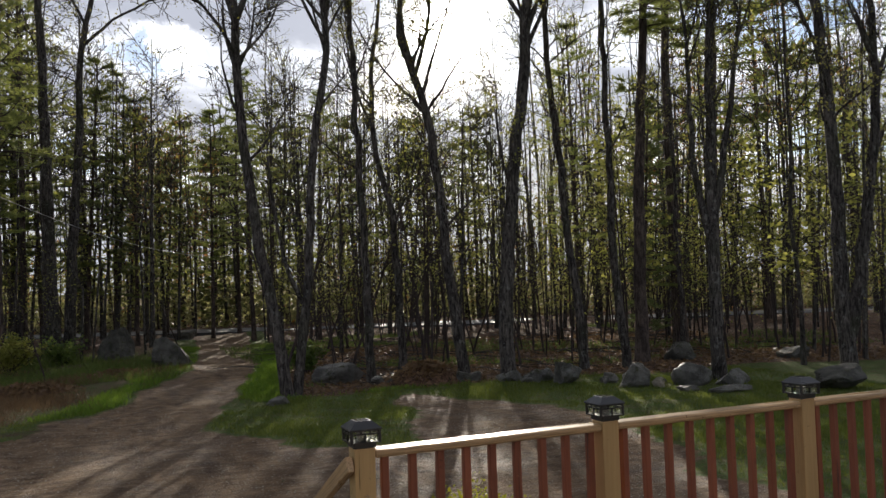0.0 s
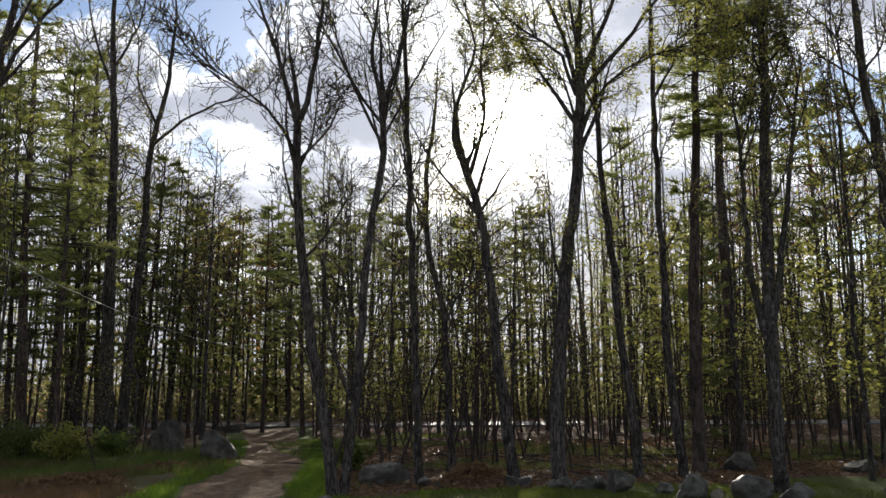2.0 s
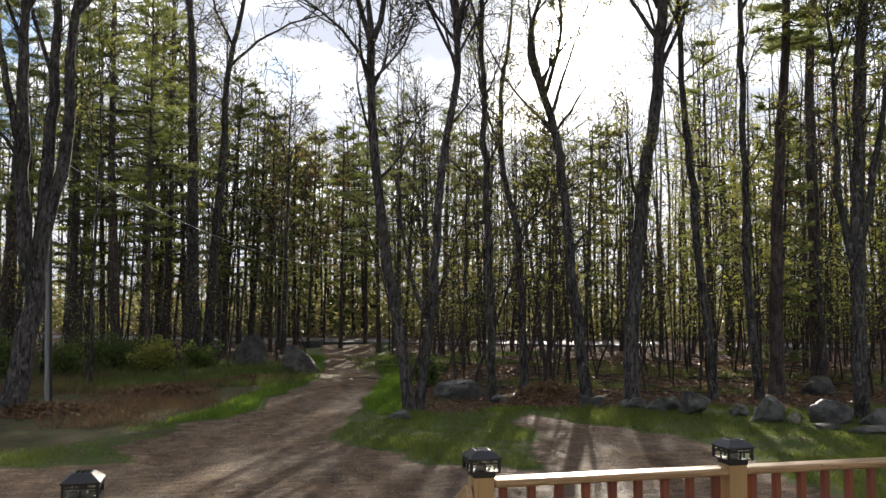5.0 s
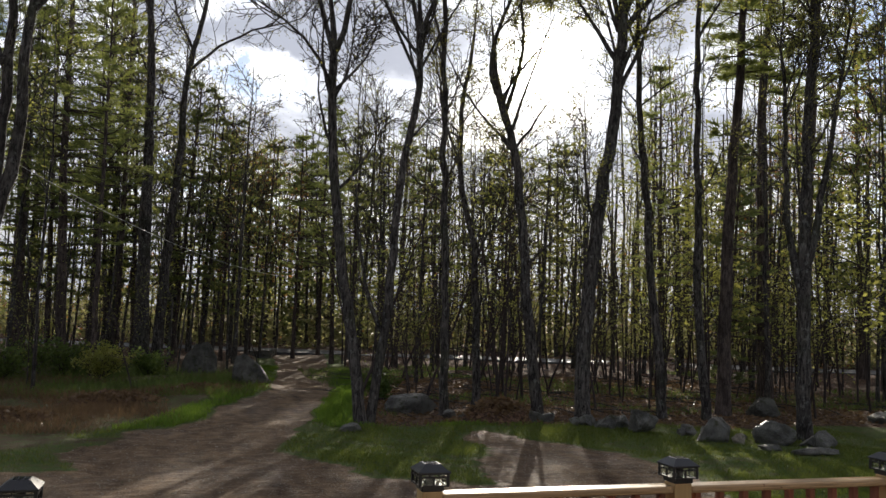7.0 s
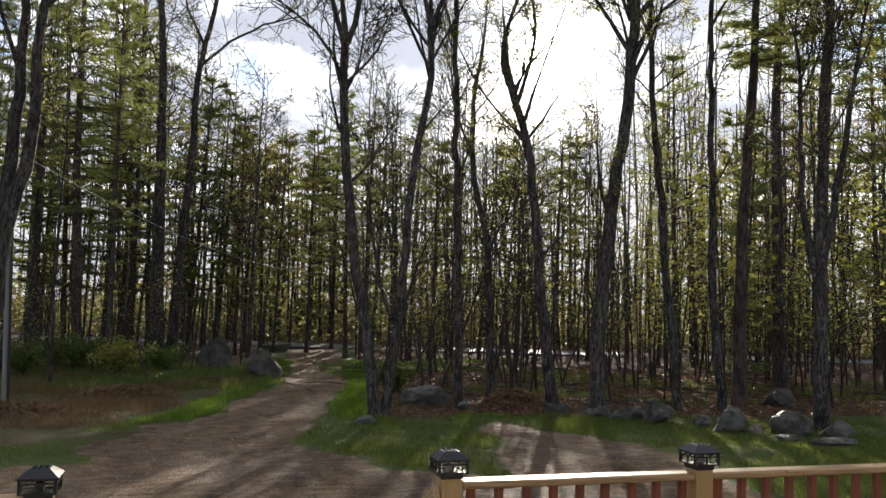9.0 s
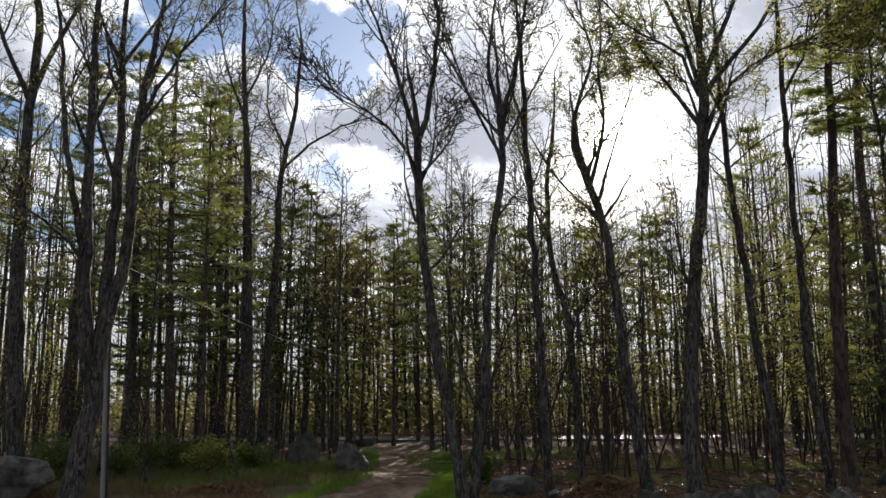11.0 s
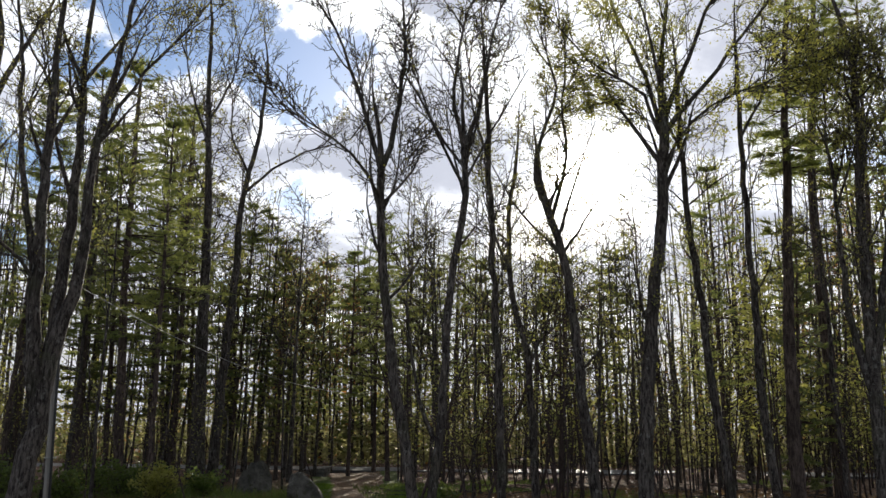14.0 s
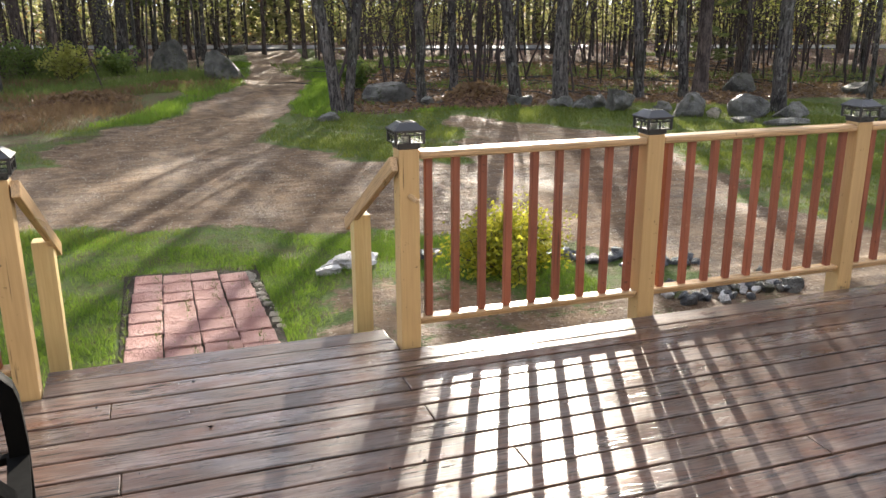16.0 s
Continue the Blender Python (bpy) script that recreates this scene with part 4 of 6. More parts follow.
B0 = (2.50, 12.63, G)
maple("maple_tree", B0, rel(B0, (2.66, 12.67, 0.44), (2.81, 12.63, 1.88), (2.87, 12.62, 3.23), (3.03, 12.59, 4.83), (3.28, 12.53, 6.6), (3.24, 12.54, 7.23)),
      0.115, 0.065, [
          (rel(B0, (3.24, 12.54, 7.2), (3.02, 12.59, 8.38), (3.1, 12.56, 9.3), (3.3, 12.5, 10.5)), 0.055, 0.018),
          (rel(B0, (3.24, 12.54, 7.2), (3.67, 12.45, 8.64), (3.81, 12.42, 9.70), (4.01, 12.37, 10.4)), 0.055, 0.018),
          (rel(B0, (3.2, 12.54, 6.9), (2.6, 12.7, 7.9), (2.2, 12.8, 9.0)), 0.035, 0.014)],
      "bare upright maple stem with grey lichen patches", per_tip=0.15, size=0.035, boughs=3, tall=2.1, dense=8, fan=4,
      low=[(rel(B0, (2.68, 12.67, 1.30), (2.44, 12.71, 1.88), (2.29, 12.75, 2.55), (2.18, 12.77, 3.23), (2.12, 12.78, 4.2)), 0.05, 0.02)])

C0 = (4.36, 13.57, G)
maple("birch_tree", C0, rel(C0, (4.31, 13.58, 0.94), (4.25, 13.60, 2.75), (4.18, 13.62, 4.59), (4.15, 13.63, 5.84), (4.10, 13.65, 7.6), (4.05, 13.6, 9.4)),
      0.115, 0.045, [(rel(C0, (4.1, 13.65, 7.4), (3.7, 13.6, 8.6), (3.6, 13.5, 9.6)), 0.035, 0.014)],
      "slender tree with white-spotted lichen bark", per_tip=0.6, boughs=6, tall=2.0)
D0 = (5.68, 15.35, G)
maple("maple_tree", D0, rel(D0, (5.65, 15.36, 0.86), (5.59, 15.38, 2.21), (5.53, 15.40, 3.29), (5.30, 15.48, 4.3), (5.15, 15.53, 5.4), (5.3, 15.5, 7.6)),
      0.12, 0.05, [(rel(D0, (5.56, 15.39, 2.9), (5.9, 15.3, 3.7), (6.3, 15.2, 4.1)), 0.04, 0.016),
                   (rel(D0, (5.15, 15.5, 5.3), (4.7, 15.6, 6.6), (4.6, 15.6, 7.8)), 0.04, 0.016)],
      "dark forked maple among saplings", leaf=M_LEAF, per_tip=0.5, boughs=6, tall=2.2)
E0 = (6.24, 12.97, G)
maple("maple_tree", E0, rel(E0, (6.10, 13.04, 0.93), (5.95, 13.10, 2.38), (5.85, 13.15, 3.36), (5.61, 13.26, 5.47), (5.27, 13.40, 6.6)),
      0.15, 0.08, [
          (rel(E0, (5.27, 13.40, 6.5), (5.12, 13.47, 7.15), (5.26, 13.41, 7.94), (5.60, 13.26, 9.16), (5.4, 13.3, 10.1)), 0.06, 0.02),
          (rel(E0, (5.45, 13.33, 6.1), (5.75, 13.2, 7.2), (5.72, 13.2, 8.6), (5.8, 13.2, 9.8)), 0.05, 0.016)],
      "crooked maple with opening buds", leaf=M_BUD, per_tip=1.8, size=0.034, boughs=5, tall=1.9, fan=3)
F0 = (6.85, 12.08, G)
maple("red_maple_tree", F0, rel(F0, (6.84, 12.09, 0.96), (7.01, 12.00, 3.28), (7.12, 11.94, 4.46), (7.36, 11.82, 6.47), (7.44, 11.79, 7.95)),
      0.185, 0.105, [
          (rel(F0, (7.38, 11.81, 7.79), (7.27, 12.09, 9.01), (6.82, 12.54, 10.71), (6.51, 12.92, 12.21)), 0.06, 0.018),
          (rel(F0, (7.43, 11.79, 7.92), (7.72, 11.42, 9.02), (8.17, 10.85, 10.30), (8.54, 10.33, 11.45)), 0.065, 0.018),
          (rel(F0, (7.42, 11.78, 7.65), (8.26, 11.48, 8.75), (9.36, 11.15, 10.26), (10.27, 10.92, 11.41)), 0.06, 0.018),
          (rel(F0, (7.36, 11.83, 7.7), (7.0, 11.86, 8.6), (5.88, 11.90, 9.19), (5.18, 11.91, 9.93)), 0.045, 0.014),
          (rel(F0, (7.42, 11.80, 7.9), (7.48, 11.88, 9.27), (7.65, 11.79, 10.61), (7.64, 11.91, 12.25)), 0.06, 0.018),
          (rel(F0, (7.41, 11.80, 7.0), (7.77, 11.28, 7.82), (8.33, 10.66, 8.15), (8.73, 10.12, 8.3)), 0.035, 0.012),
          (rel(F0, (7.36, 11.83, 7.0), (7.15, 12.27, 8.34), (6.75, 12.80, 8.79)), 0.035, 0.012)],
      "tall maple with thick straight trunk and new leaves", leaf=M_LEAF, per_tip=1.9, size=0.04, boughs=2, tall=2.5, dense=8, fan=3)
I0 = (9.28, 13.03, G)
maple("maple_tree", I0, rel(I0, (9.21, 13.08, 0.89), (9.06, 13.17, 2.42), (8.95, 13.24, 4.10), (8.82, 13.32, 6.07), (8.74, 13.37, 8.08), (8.8, 13.4, 9.6)),
      0.13, 0.05, [(rel(I0, (8.75, 13.37, 7.9), (8.3, 13.4, 9.0), (8.1, 13.5, 10.2)), 0.04, 0.015)],
      "leaning maple with slim dark trunk", leaf=M_LEAF, per_tip=0.7, boughs=8, tall=2.0)
J0 = (10.2, 12.69, G)
maple("maple_tree", J0, rel(J0, (10.11, 12.75, 0.89), (10.02, 12.81, 2.42), (10.00, 12.83, 4.34), (9.99, 12.83, 6.30), (9.98, 12.84, 8.42), (10.0, 12.8, 10.0)),
      0.125, 0.05, [(rel(J0, (9.98, 12.84, 8.2), (10.5, 12.7, 9.2), (10.7, 12.6, 10.2)), 0.04, 0.015)],
      "straight dark maple beside the stones", leaf=M_BUD, per_tip=0.3, boughs=5, tall=2.0)
K0 = (11.08, 13.3, G)
pine("pine_tree", K0, rel(K0, (11.11, 13.30, 2.18), (11.21, 13.22, 4.85), (11.33, 13.13, 7.29), (11.43, 13.06, 9.30), (11.7, 12.86, 13.2)),
     0.17, 0.05, "tall pine with a dense dark green top", first=8.2, reach=1.9, tufts=34, per=8, dead=26, taper=0.7, blade=(0.2, 0.022), step=0.46)
L0 = (14.75, 16.48, G)
pine("pine_tree", L0, rel(L0, (14.72, 16.50, 2.30), (14.69, 16.53, 5.55), (14.70, 16.52, 8.85), (14.93, 16.33, 11.83), (15.15, 16.16, 15.6)),
     0.21, 0.05, "tall straight pine with dark scaly trunk", first=8.5, reach=2.6, tufts=28, per=8, blade=(0.22, 0.03))
N0 = (10.34, 9.77, G)
maple("maple_clump", N0, rel(N0, (10.32, 9.78, 1.53), (10.35, 9.76, 3.70), (10.37, 9.74, 5.35), (10.45, 9.67, 7.58), (10.5, 9.7, 9.2)),
      0.165, 0.06, [
          (rel(N0, (10.33, 9.77, 1.8), (10.1, 9.9, 3.4), (10.0, 9.9, 5.4), (9.9, 9.9, 7.6)), 0.09, 0.02),
          (rel(N0, (10.34, 9.76, 2.4), (10.6, 9.6, 4.2), (10.9, 9.5, 6.2), (11.1, 9.4, 8.0)), 0.09, 0.02),
          (rel(N0, (10.35, 9.76, 3.7), (10.2, 9.5, 5.6), (10.15, 9.3, 7.6)), 0.06, 0.018)],
      "many-stemmed tree thick with upright twigs", leaf=M_BUD, per_tip=1.0, size=0.036, boughs=12, tall=2.4, dense=9)
O0 = (12.33, 8.44, G)
maple("maple_tree", O0, rel(O0, (12.29, 8.48, 1.33), (12.26, 8.51, 3.53), (12.23, 8.54, 4.87), (12.13, 8.66, 6.92), (12.0, 8.7, 9.0)),
      0.19, 0.07, [
          (rel(O0, (12.33, 8.44, 0.2), (12.48, 8.26, 1.32), (12.68, 8.04, 3.47), (12.78, 7.92, 5.09), (12.72, 7.99, 7.4)), 0.15, 0.06),
          (rel(O0, (12.2, 8.6, 5.6), (11.8, 8.8, 7.0), (11.7, 8.9, 8.4)), 0.05, 0.018),
          (rel(O0, (12.78, 7.92, 5.1), (13.2, 7.7, 6.6), (13.3, 7.6, 8.2)), 0.05, 0.018)],
      "dark twin-trunked tree beside a flat boulder", leaf=M_BUD, per_tip=0.7, boughs=8, tall=2.4, dense=7)
P0 = (-2.28, 26.81, G)
maple("maple_tree", P0, rel(P0, (-2.46, 26.81, 3.47), (-2.51, 26.80, 7.41), (-2.67, 26.80, 11.41), (-2.81, 26.79, 13.42), (-2.88, 26.79, 16.5)),
      0.29, 0.06, [(rel(P0, (-2.7, 26.8, 11.8), (-3.4, 26.7, 13.6), (-3.8, 26.7, 15.6)), 0.06, 0.02),
                   (rel(P0, (-2.75, 26.8, 12.6), (-2.0, 26.9, 14.4), (-1.7, 26.9, 16.2)), 0.06, 0.02)],
      "tall maple with rough trunk at the wood's edge", leaf=M_BUD, per_tip=0.5, size=0.05, boughs=8, tall=3.4, dense=7)
Q0 = (-1.92, 28.1, G)
maple("maple_tree", Q0, rel(Q0, (-1.77, 28.13, 2.95), (-1.51, 28.13, 6.68), (-1.35, 28.14, 10.3), (-0.94, 28.15, 12.44), (-0.74, 28.16, 14.9)),
      0.24, 0.06, [(rel(Q0, (-1.35, 28.14, 10.3), (-0.2, 28.0, 11.4), (1.3, 27.8, 12.2), (2.6, 27.6, 12.6)), 0.07, 0.02),
                   (rel(Q0, (-1.2, 28.1, 11.0), (-1.9, 28.1, 12.6), (-2.0, 28.1, 14.4)), 0.06, 0.02)],
      "leaning maple with a long bare side limb", leaf=M_BUD, per_tip=0.3, size=0.045, boughs=7, tall=3.2, dense=7)
R0 = (-4.61, 25.07, G)
pine("pine_tree", R0, rel(R0, (-4.81, 25.05, 3.32), (-4.93, 25.03, 6.02), (-4.96, 25.03, 8.21), (-5.0, 25.0, 14.0)), 0.18, 0.05,
     "tall thin pine with green layered boughs", first=5.0, reach=2.8, tufts=22, needle=M_NEEDLE, blade=(0.24, 0.03))
S0 = (-4.99, 13.63, G)
maple("maple_clump", S0, rel(S0, (-4.90, 13.65, 0.31), (-4.70, 13.70, 1.40), (-4.62, 13.72, 2.4), (-4.58, 13.73, 3.1)),
      0.27, 0.15, [
          (rel(S0, (-4.72, 13.70, 1.9), (-4.88, 13.65, 2.91), (-4.93, 13.64, 3.99), (-4.99, 13.63, 5.11), (-5.00, 13.63, 6.99), (-5.02, 13.62, 8.61), (-5.00, 13.63, 10.04), (-5.12, 13.60, 11.8)), 0.17, 0.03),
          (rel(S0, (-4.60, 13.73, 2.9), (-4.56, 13.83, 4.04), (-4.51, 13.95, 5.68), (-4.53, 14.04, 7.55), (-4.57, 14.14, 9.68), (-4.49, 14.26, 11.85)), 0.155, 0.03),
          (rel(S0, (-4.58, 13.74, 2.8), (-4.22, 13.71, 4.48), (-4.15, 13.62, 6.57), (-3.92, 13.57, 8.56), (-3.60, 13.54, 10.56), (-3.34, 13.50, 11.8)), 0.155, 0.028),
          (rel(S0, (-4.99, 13.63, 4.43), (-5.37, 13.74, 6.05), (-5.64, 13.99, 7.57), (-5.89, 14.14, 9.54), (-6.26, 14.26, 11.62)), 0.085, 0.02),
          (rel(S0, (-4.92, 13.65, 4.11), (-5.22, 13.47, 4.62), (-5.65, 13.17, 4.98), (-6.1, 12.80, 5.3)), 0.05, 0.014),
          (rel(S0, (-4.12, 13.63, 7.06), (-3.47, 13.57, 8.41), (-2.69, 13.55, 9.58), (-1.98, 13.41, 10.53)), 0.05, 0.014),
          (rel(S0, (-4.50, 13.95, 5.80), (-4.95, 14.05, 7.26), (-5.19, 14.20, 8.45), (-5.77, 14.37, 9.40), (-6.22, 14.57, 10.40)), 0.055, 0.014),
          (rel(S0, (-4.54, 14.04, 8.57), (-3.84, 14.51, 10.07), (-3.26, 14.96, 11.53)), 0.045, 0.014)],
      "big many-stemmed maple with long upright limbs", leaf=M_BUD, per_tip=0.8, size=0.034, boughs=0, tall=2.6, dense=7, lead=False)
T0 = (-6.9, 17.0, G)
maple("maple_tree", T0, rel(T0, (-7.08, 16.95, 2.65), (-7.21, 16.91, 5.47), (-7.18, 16.92, 8.09), (-7.15, 16.93, 11.07), (-7.5, 16.83, 12.8)),
      0.24, 0.07, [(rel(T0, (-7.15, 16.93, 8.82), (-6.71, 17.05, 10.25), (-6.22, 17.20, 11.46), (-5.90, 17.29, 12.85)), 0.085, 0.02),
                   (rel(T0, (-7.17, 16.9, 8.6), (-7.9, 16.7, 10.4), (-8.2, 16.7, 12.4)), 0.08, 0.02)],
      "big dark maple trunk with yellow-green buds", leaf=M_LEAF, per_tip=1.2, size=0.036, boughs=6, tall=2.8, dense=7, fan=3)

# ---- trees of which many stand in the wood
def stock_maple(h, r, leaf, per_tip, size, label, boughs=9, bare=0.45, far=False):
    t = Tree(fine=False)
    t.thin = 2.2 if far else 1.0
    bend = rng.normal(size=2) * 0.35
    p = refine([(0, 0, -0.2), (bend[0] * 0.3, bend[1] * 0.3, h * 0.3), (bend[0], bend[1], h * 0.65), (bend[0] * 1.2, bend[1] * 0.6, h)], 1.2 if far else 0.8, 0.03)
    t.wood.tube(p, flare(p, r, r * 0.12), 6 if far else 8)
    for k in range(boughs):
        f = bare + (0.97 - bare) * (k + rng.uniform(0, 1)) / boughs
        at, way = sample(p, min(f, 0.99))
        side = unit(np.array([rng.normal(), rng.normal(), 0]))
        e = shoot(at, side + np.array([0, 0, rng.uniform(0.6, 1.3)]), h * rng.uniform(0.14, 0.26) * (1.25 - 0.6 * f), 0.06, 0.12, 3 if far else 5)
        t.limb(e, max(r * 0.35 * (1.2 - f), 0.012), 0.008 * t.thin, 3 if far else 5)
        t.twigs(e, r * 0.2, 4 if far else 6, h * 0.085, 0.9, 0.08, 0.15)
    return finish_tree("forest_tree", t, leaf, per_tip, size, M_BARK, 0.3 if far else 0.14, label, "tree", "trees of the wood")


def stock_sapling(h, leaf, per_tip, size, label, arms=11):
    t = Tree(fine=False)
    p = shoot((0, 0, -0.1), (rng.normal() * 0.1, rng.normal() * 0.1, 1), h, 0.02, 0.05, 9)
    t.wood.tube(p, np.linspace(0.028, 0.006, len(p)), 5)
    t.twigs(p, 0.02, arms, h * 0.26, 1.2, 0.03, 0.25)
    return finish_tree("sapling", t, leaf, per_tip, size, M_TWIG, 0.16, label, "tree", "saplings of the wood", flat=0.35)


def stock_pine(h, first, reach, needle, label, tufts=12, taper=1.0, per=6, r=None, blade=(0.24, 0.02), step=0.6, thin=1):
    r = r or 0.0082 * h
    b = rng.normal(size=2) * 0.2
    ob = pine("pine_tree", (0, 0, 0), [(b[0] * 0.4, b[1] * 0.4, h * 0.4), (b[0], b[1], h)], r, 0.03, label, first, reach, needle, step, tufts, 14 // thin, blade, taper, per, thin)
    ob["group"] = "pines of the wood"
    return ob


STOCK = [
    stock_maple(14.5, 0.085, M_BUD, 1.1, 0.042, "slim forest tree with bare twigs and buds"),
    stock_maple(16.0, 0.105, M_LEAF, 1.3, 0.046, "tall forest tree with sparse yellow-green leaves", 10, 0.5),
    stock_maple(12.5, 0.062, M_RUST, 1.6, 0.044, "young forest tree with russet buds", 10, 0.4),
    stock_maple(13.5, 0.072, M_BUD, 0.3, 0.05, "bare grey forest tree with upright twigs", 12, 0.35),
    stock_maple(10.5, 0.05, M_LEAF, 1.7, 0.046, "thin young tree with new leaves", 9, 0.3),
]
FAR = [
    stock_maple(13.0, 0.11, M_BUD, 1.8, 0.075, "far slim forest tree with buds", 11, 0.35, True),
    stock_maple(14.0, 0.13, M_LEAF, 2.0, 0.085, "far forest tree with yellow-green leaves", 11, 0.4, True),
    stock_maple(12.0, 0.09, M_RUST, 2.4, 0.08, "far forest tree with russet buds", 11, 0.3, True),
    stock_maple(11.0, 0.07, M_LEAF, 2.6, 0.085, "far young tree with new leaves", 11, 0.15, True),
    stock_maple(14.0, 0.09, M_BUD, 0.5, 0.06, "far bare tree with a haze of fine twigs", 20, 0.3, True),
]
PINES = [
    stock_pine(16.0, 4.5, 3.0, M_NEEDLE, "forest pine with green layered boughs", 27, per=11, blade=(0.17, 0.021), step=0.68),
    stock_pine(13.5, 2.6, 2.7, M_DARKNEEDLE, "dark forest pine with bare lower sticks", 26, per=11, blade=(0.17, 0.023), step=0.62),
    stock_pine(17.5, 7.0, 3.1, M_NEEDLE, "tall forest pine with high green crown", 27, 0.8, per=11, blade=(0.17, 0.022), step=0.66),
    stock_pine(9.5, 0.8, 2.0, M_DARKNEEDLE, "dark bushy hemlock with low boughs", 24, per=7, blade=(0.18, 0.032), step=0.45),
]
FARPINES = [
    stock_pine(14.0, 3.4, 3.0, M_NEEDLE, "far pine with layered green boughs", 11, per=5, blade=(0.42, 0.085), step=0.72, thin=2),
    stock_pine(13.0, 2.2, 2.9, M_DARKNEEDLE, "far dark pine among bare trees", 11, per=5, blade=(0.42, 0.09), step=0.7, thin=2),
    stock_pine(11.0, 0.8, 2.6, M_DARKNEEDLE, "far dark hemlock with low boughs", 11, per=5, blade=(0.4, 0.09), step=0.6, thin=2),
]
SAPS = [
    stock_sapling(4.6, M_LEAF, 4.8, 0.035, "thin sapling with bright yellow-green leaves"),
    stock_sapling(3.0, M_LEAF, 3.4, 0.04, "small sapling with layered new leaves"),
    stock_sapling(3.8, M_BUD, 0.4, 0.05, "bare brown sapling with fine twigs"),
    stock_sapling(5.5, M_LEAF, 6.0, 0.085, "far sapling full of new leaves", 9),
]


def blocked(x, y):
    """No tree of the wood stands on the drive, the road, the yard or beside the trees placed one by one."""
    if capsule((x, y), DRIVE) > -0.6 or abs(y + 0.4 * x - 41.3) < 3.4:
        return True
    if -1.8 < x < 2.0 and y < 28.5:                      # the two boulders by the drive stand free
        return True
    if x > 1.4 and y < 14.4 and not (x > 12.5 and y > 9.5):
        return True
    return x <= 1.4 and y < 19.0 + 0.3 * x


def height_cap(x, y, more=0.0):
    """How high the wood reaches: low where the sky opens over the drive, high in the pines on both sides."""
    d = math.hypot(x + 1.0, y + 3.4)
    az = math.degrees(math.atan2(x + 1.0, y + 3.4))
    el = np.interp(az, (-12, -5, -2, 1, 4, 8, 11, 14, 18, 20.5, 25, 27, 31, 36), (25, 24, 18, 15.5, 13.2, 14, 15.6, 16.8, 16.4, 14.6, 14.6, 17, 22, 28))
    return 2.1 + d * math.tan(radians(el + more))


def plant(stock, heights, spots, used, more=0.0):
    for x, y, i, s in spots:
        ob = stock[i]
        s = min(s, height_cap(x, y, more) / heights[i] * rng.uniform(0.8, 1.0))
        if s < 0.3:
            continue
        w = max(s, 0.7)
        m = pose(x, y, ground_height(x, y), rng.normal() * 1.8, rng.normal() * 1.8, rng.uniform(0, 360)) @ Matrix.Diagonal((w, w, s, 1))
        if i not in used:
            used.add(i)
            ob.matrix_basis = m
        else:
            copy_thing(ob, m).matrix_basis = m


def scatter(count, y0, y1, picks, sizes, gap, az=(-24.0, 56.0), taken=None, lane=1.0):
    """Places in a wedge that opens from the deck, none too near another."""
    out, tries = [], 0
    taken = [] if taken is None else taken
    while len(out) < count and tries < count * 60:
        tries += 1
        d = math.sqrt(rng.uniform(y0 * y0, y1 * y1))
        a = radians(rng.uniform(*az))
        x, y = -1.0 + d * math.sin(a), -3.4 + d * math.cos(a)
        if blocked(x, y) or any((x - p) ** 2 + (y - q) ** 2 < gap * gap for p, q in taken):
            continue
        if -8.0 < x * math.cos(SUN_AZ) - y * math.sin(SUN_AZ) < 5.0 and rng.uniform() > lane:
            continue                                     # the wood is thinner where the low sun comes through
        taken.append((x, y))
        out.append((x, y, int(rng.choice(picks)), rng.uniform(*sizes)))
    return out


TAKEN = [(b[0], b[1]) for b in (A0, B0, C0, D0, E0, F0, I0, J0, K0, L0, N0, O0, P0, Q0, R0, S0, T0)]
HM, HF, HP, HFP, HS = (14.5, 16, 12.5, 13.5, 10.5), (13, 14, 12, 11, 14), (16, 13.5, 17.5, 9.5), (14, 13, 11), (4.6, 3.0, 3.8, 5.5)
um, uf, up_, ufp, us = set(), set(), set(), set(), set()
# conifers that stand along the drive, then the wood at large
plant(PINES, HP, [(0.45, 31.2, 1, 0.85), (2.2, 40.0, 1, 0.95), (5.2, 36.6, 2, 0.9), (3.6, 33.4, 0, 0.95), (6.4, 34.2, 1, 0.9), 
                  (-4.6, 32.2, 2, 1.0), (-3.4, 30.0, 0, 1.0), (-6.3, 27.5, 0, 1.0), (-7.8, 24.0, 2, 1.0),
                  (13.2, 16.2, 3, 0.75), (19.0, 20.0, 2, 1.0), (7.2, 29.4, 2, 0.72), (4.9, 31.0, 2, 0.72), (-5.6, 29.0, 1, 1.0), (-3.0, 33.5, 1, 1.0), (-1.4, 31.5, 1, 0.85), (12.2, 17.8, 0, 0.62)], up_)
plant(FAR, HF, [(1.8, 36.0, 2, 0.8), (0.4, 39.5, 2, 0.85), (-0.8, 37.0, 4, 1.0), (3.2, 37.0, 2, 0.75), (4.0, 45.0, 2, 0.9), (2.4, 46.5, 2, 0.9), (0.6, 43.0, 2, 0.8)], uf)
plant(STOCK, HM, scatter(40, 18.5, 34, [0, 1, 2, 3, 4, 3, 0, 2, 4], (0.75, 1.05), 1.1, taken=TAKEN, lane=0.4), um)
plant(PINES, HP, scatter(7, 24, 38, [0, 1, 2, 0], (0.8, 1.05), 2.2, az=(-22, 4), taken=TAKEN), up_)
plant(PINES, HP, scatter(2, 26, 38, [0, 2, 2], (0.8, 1.05), 2.4, az=(27, 54), taken=TAKEN), up_)
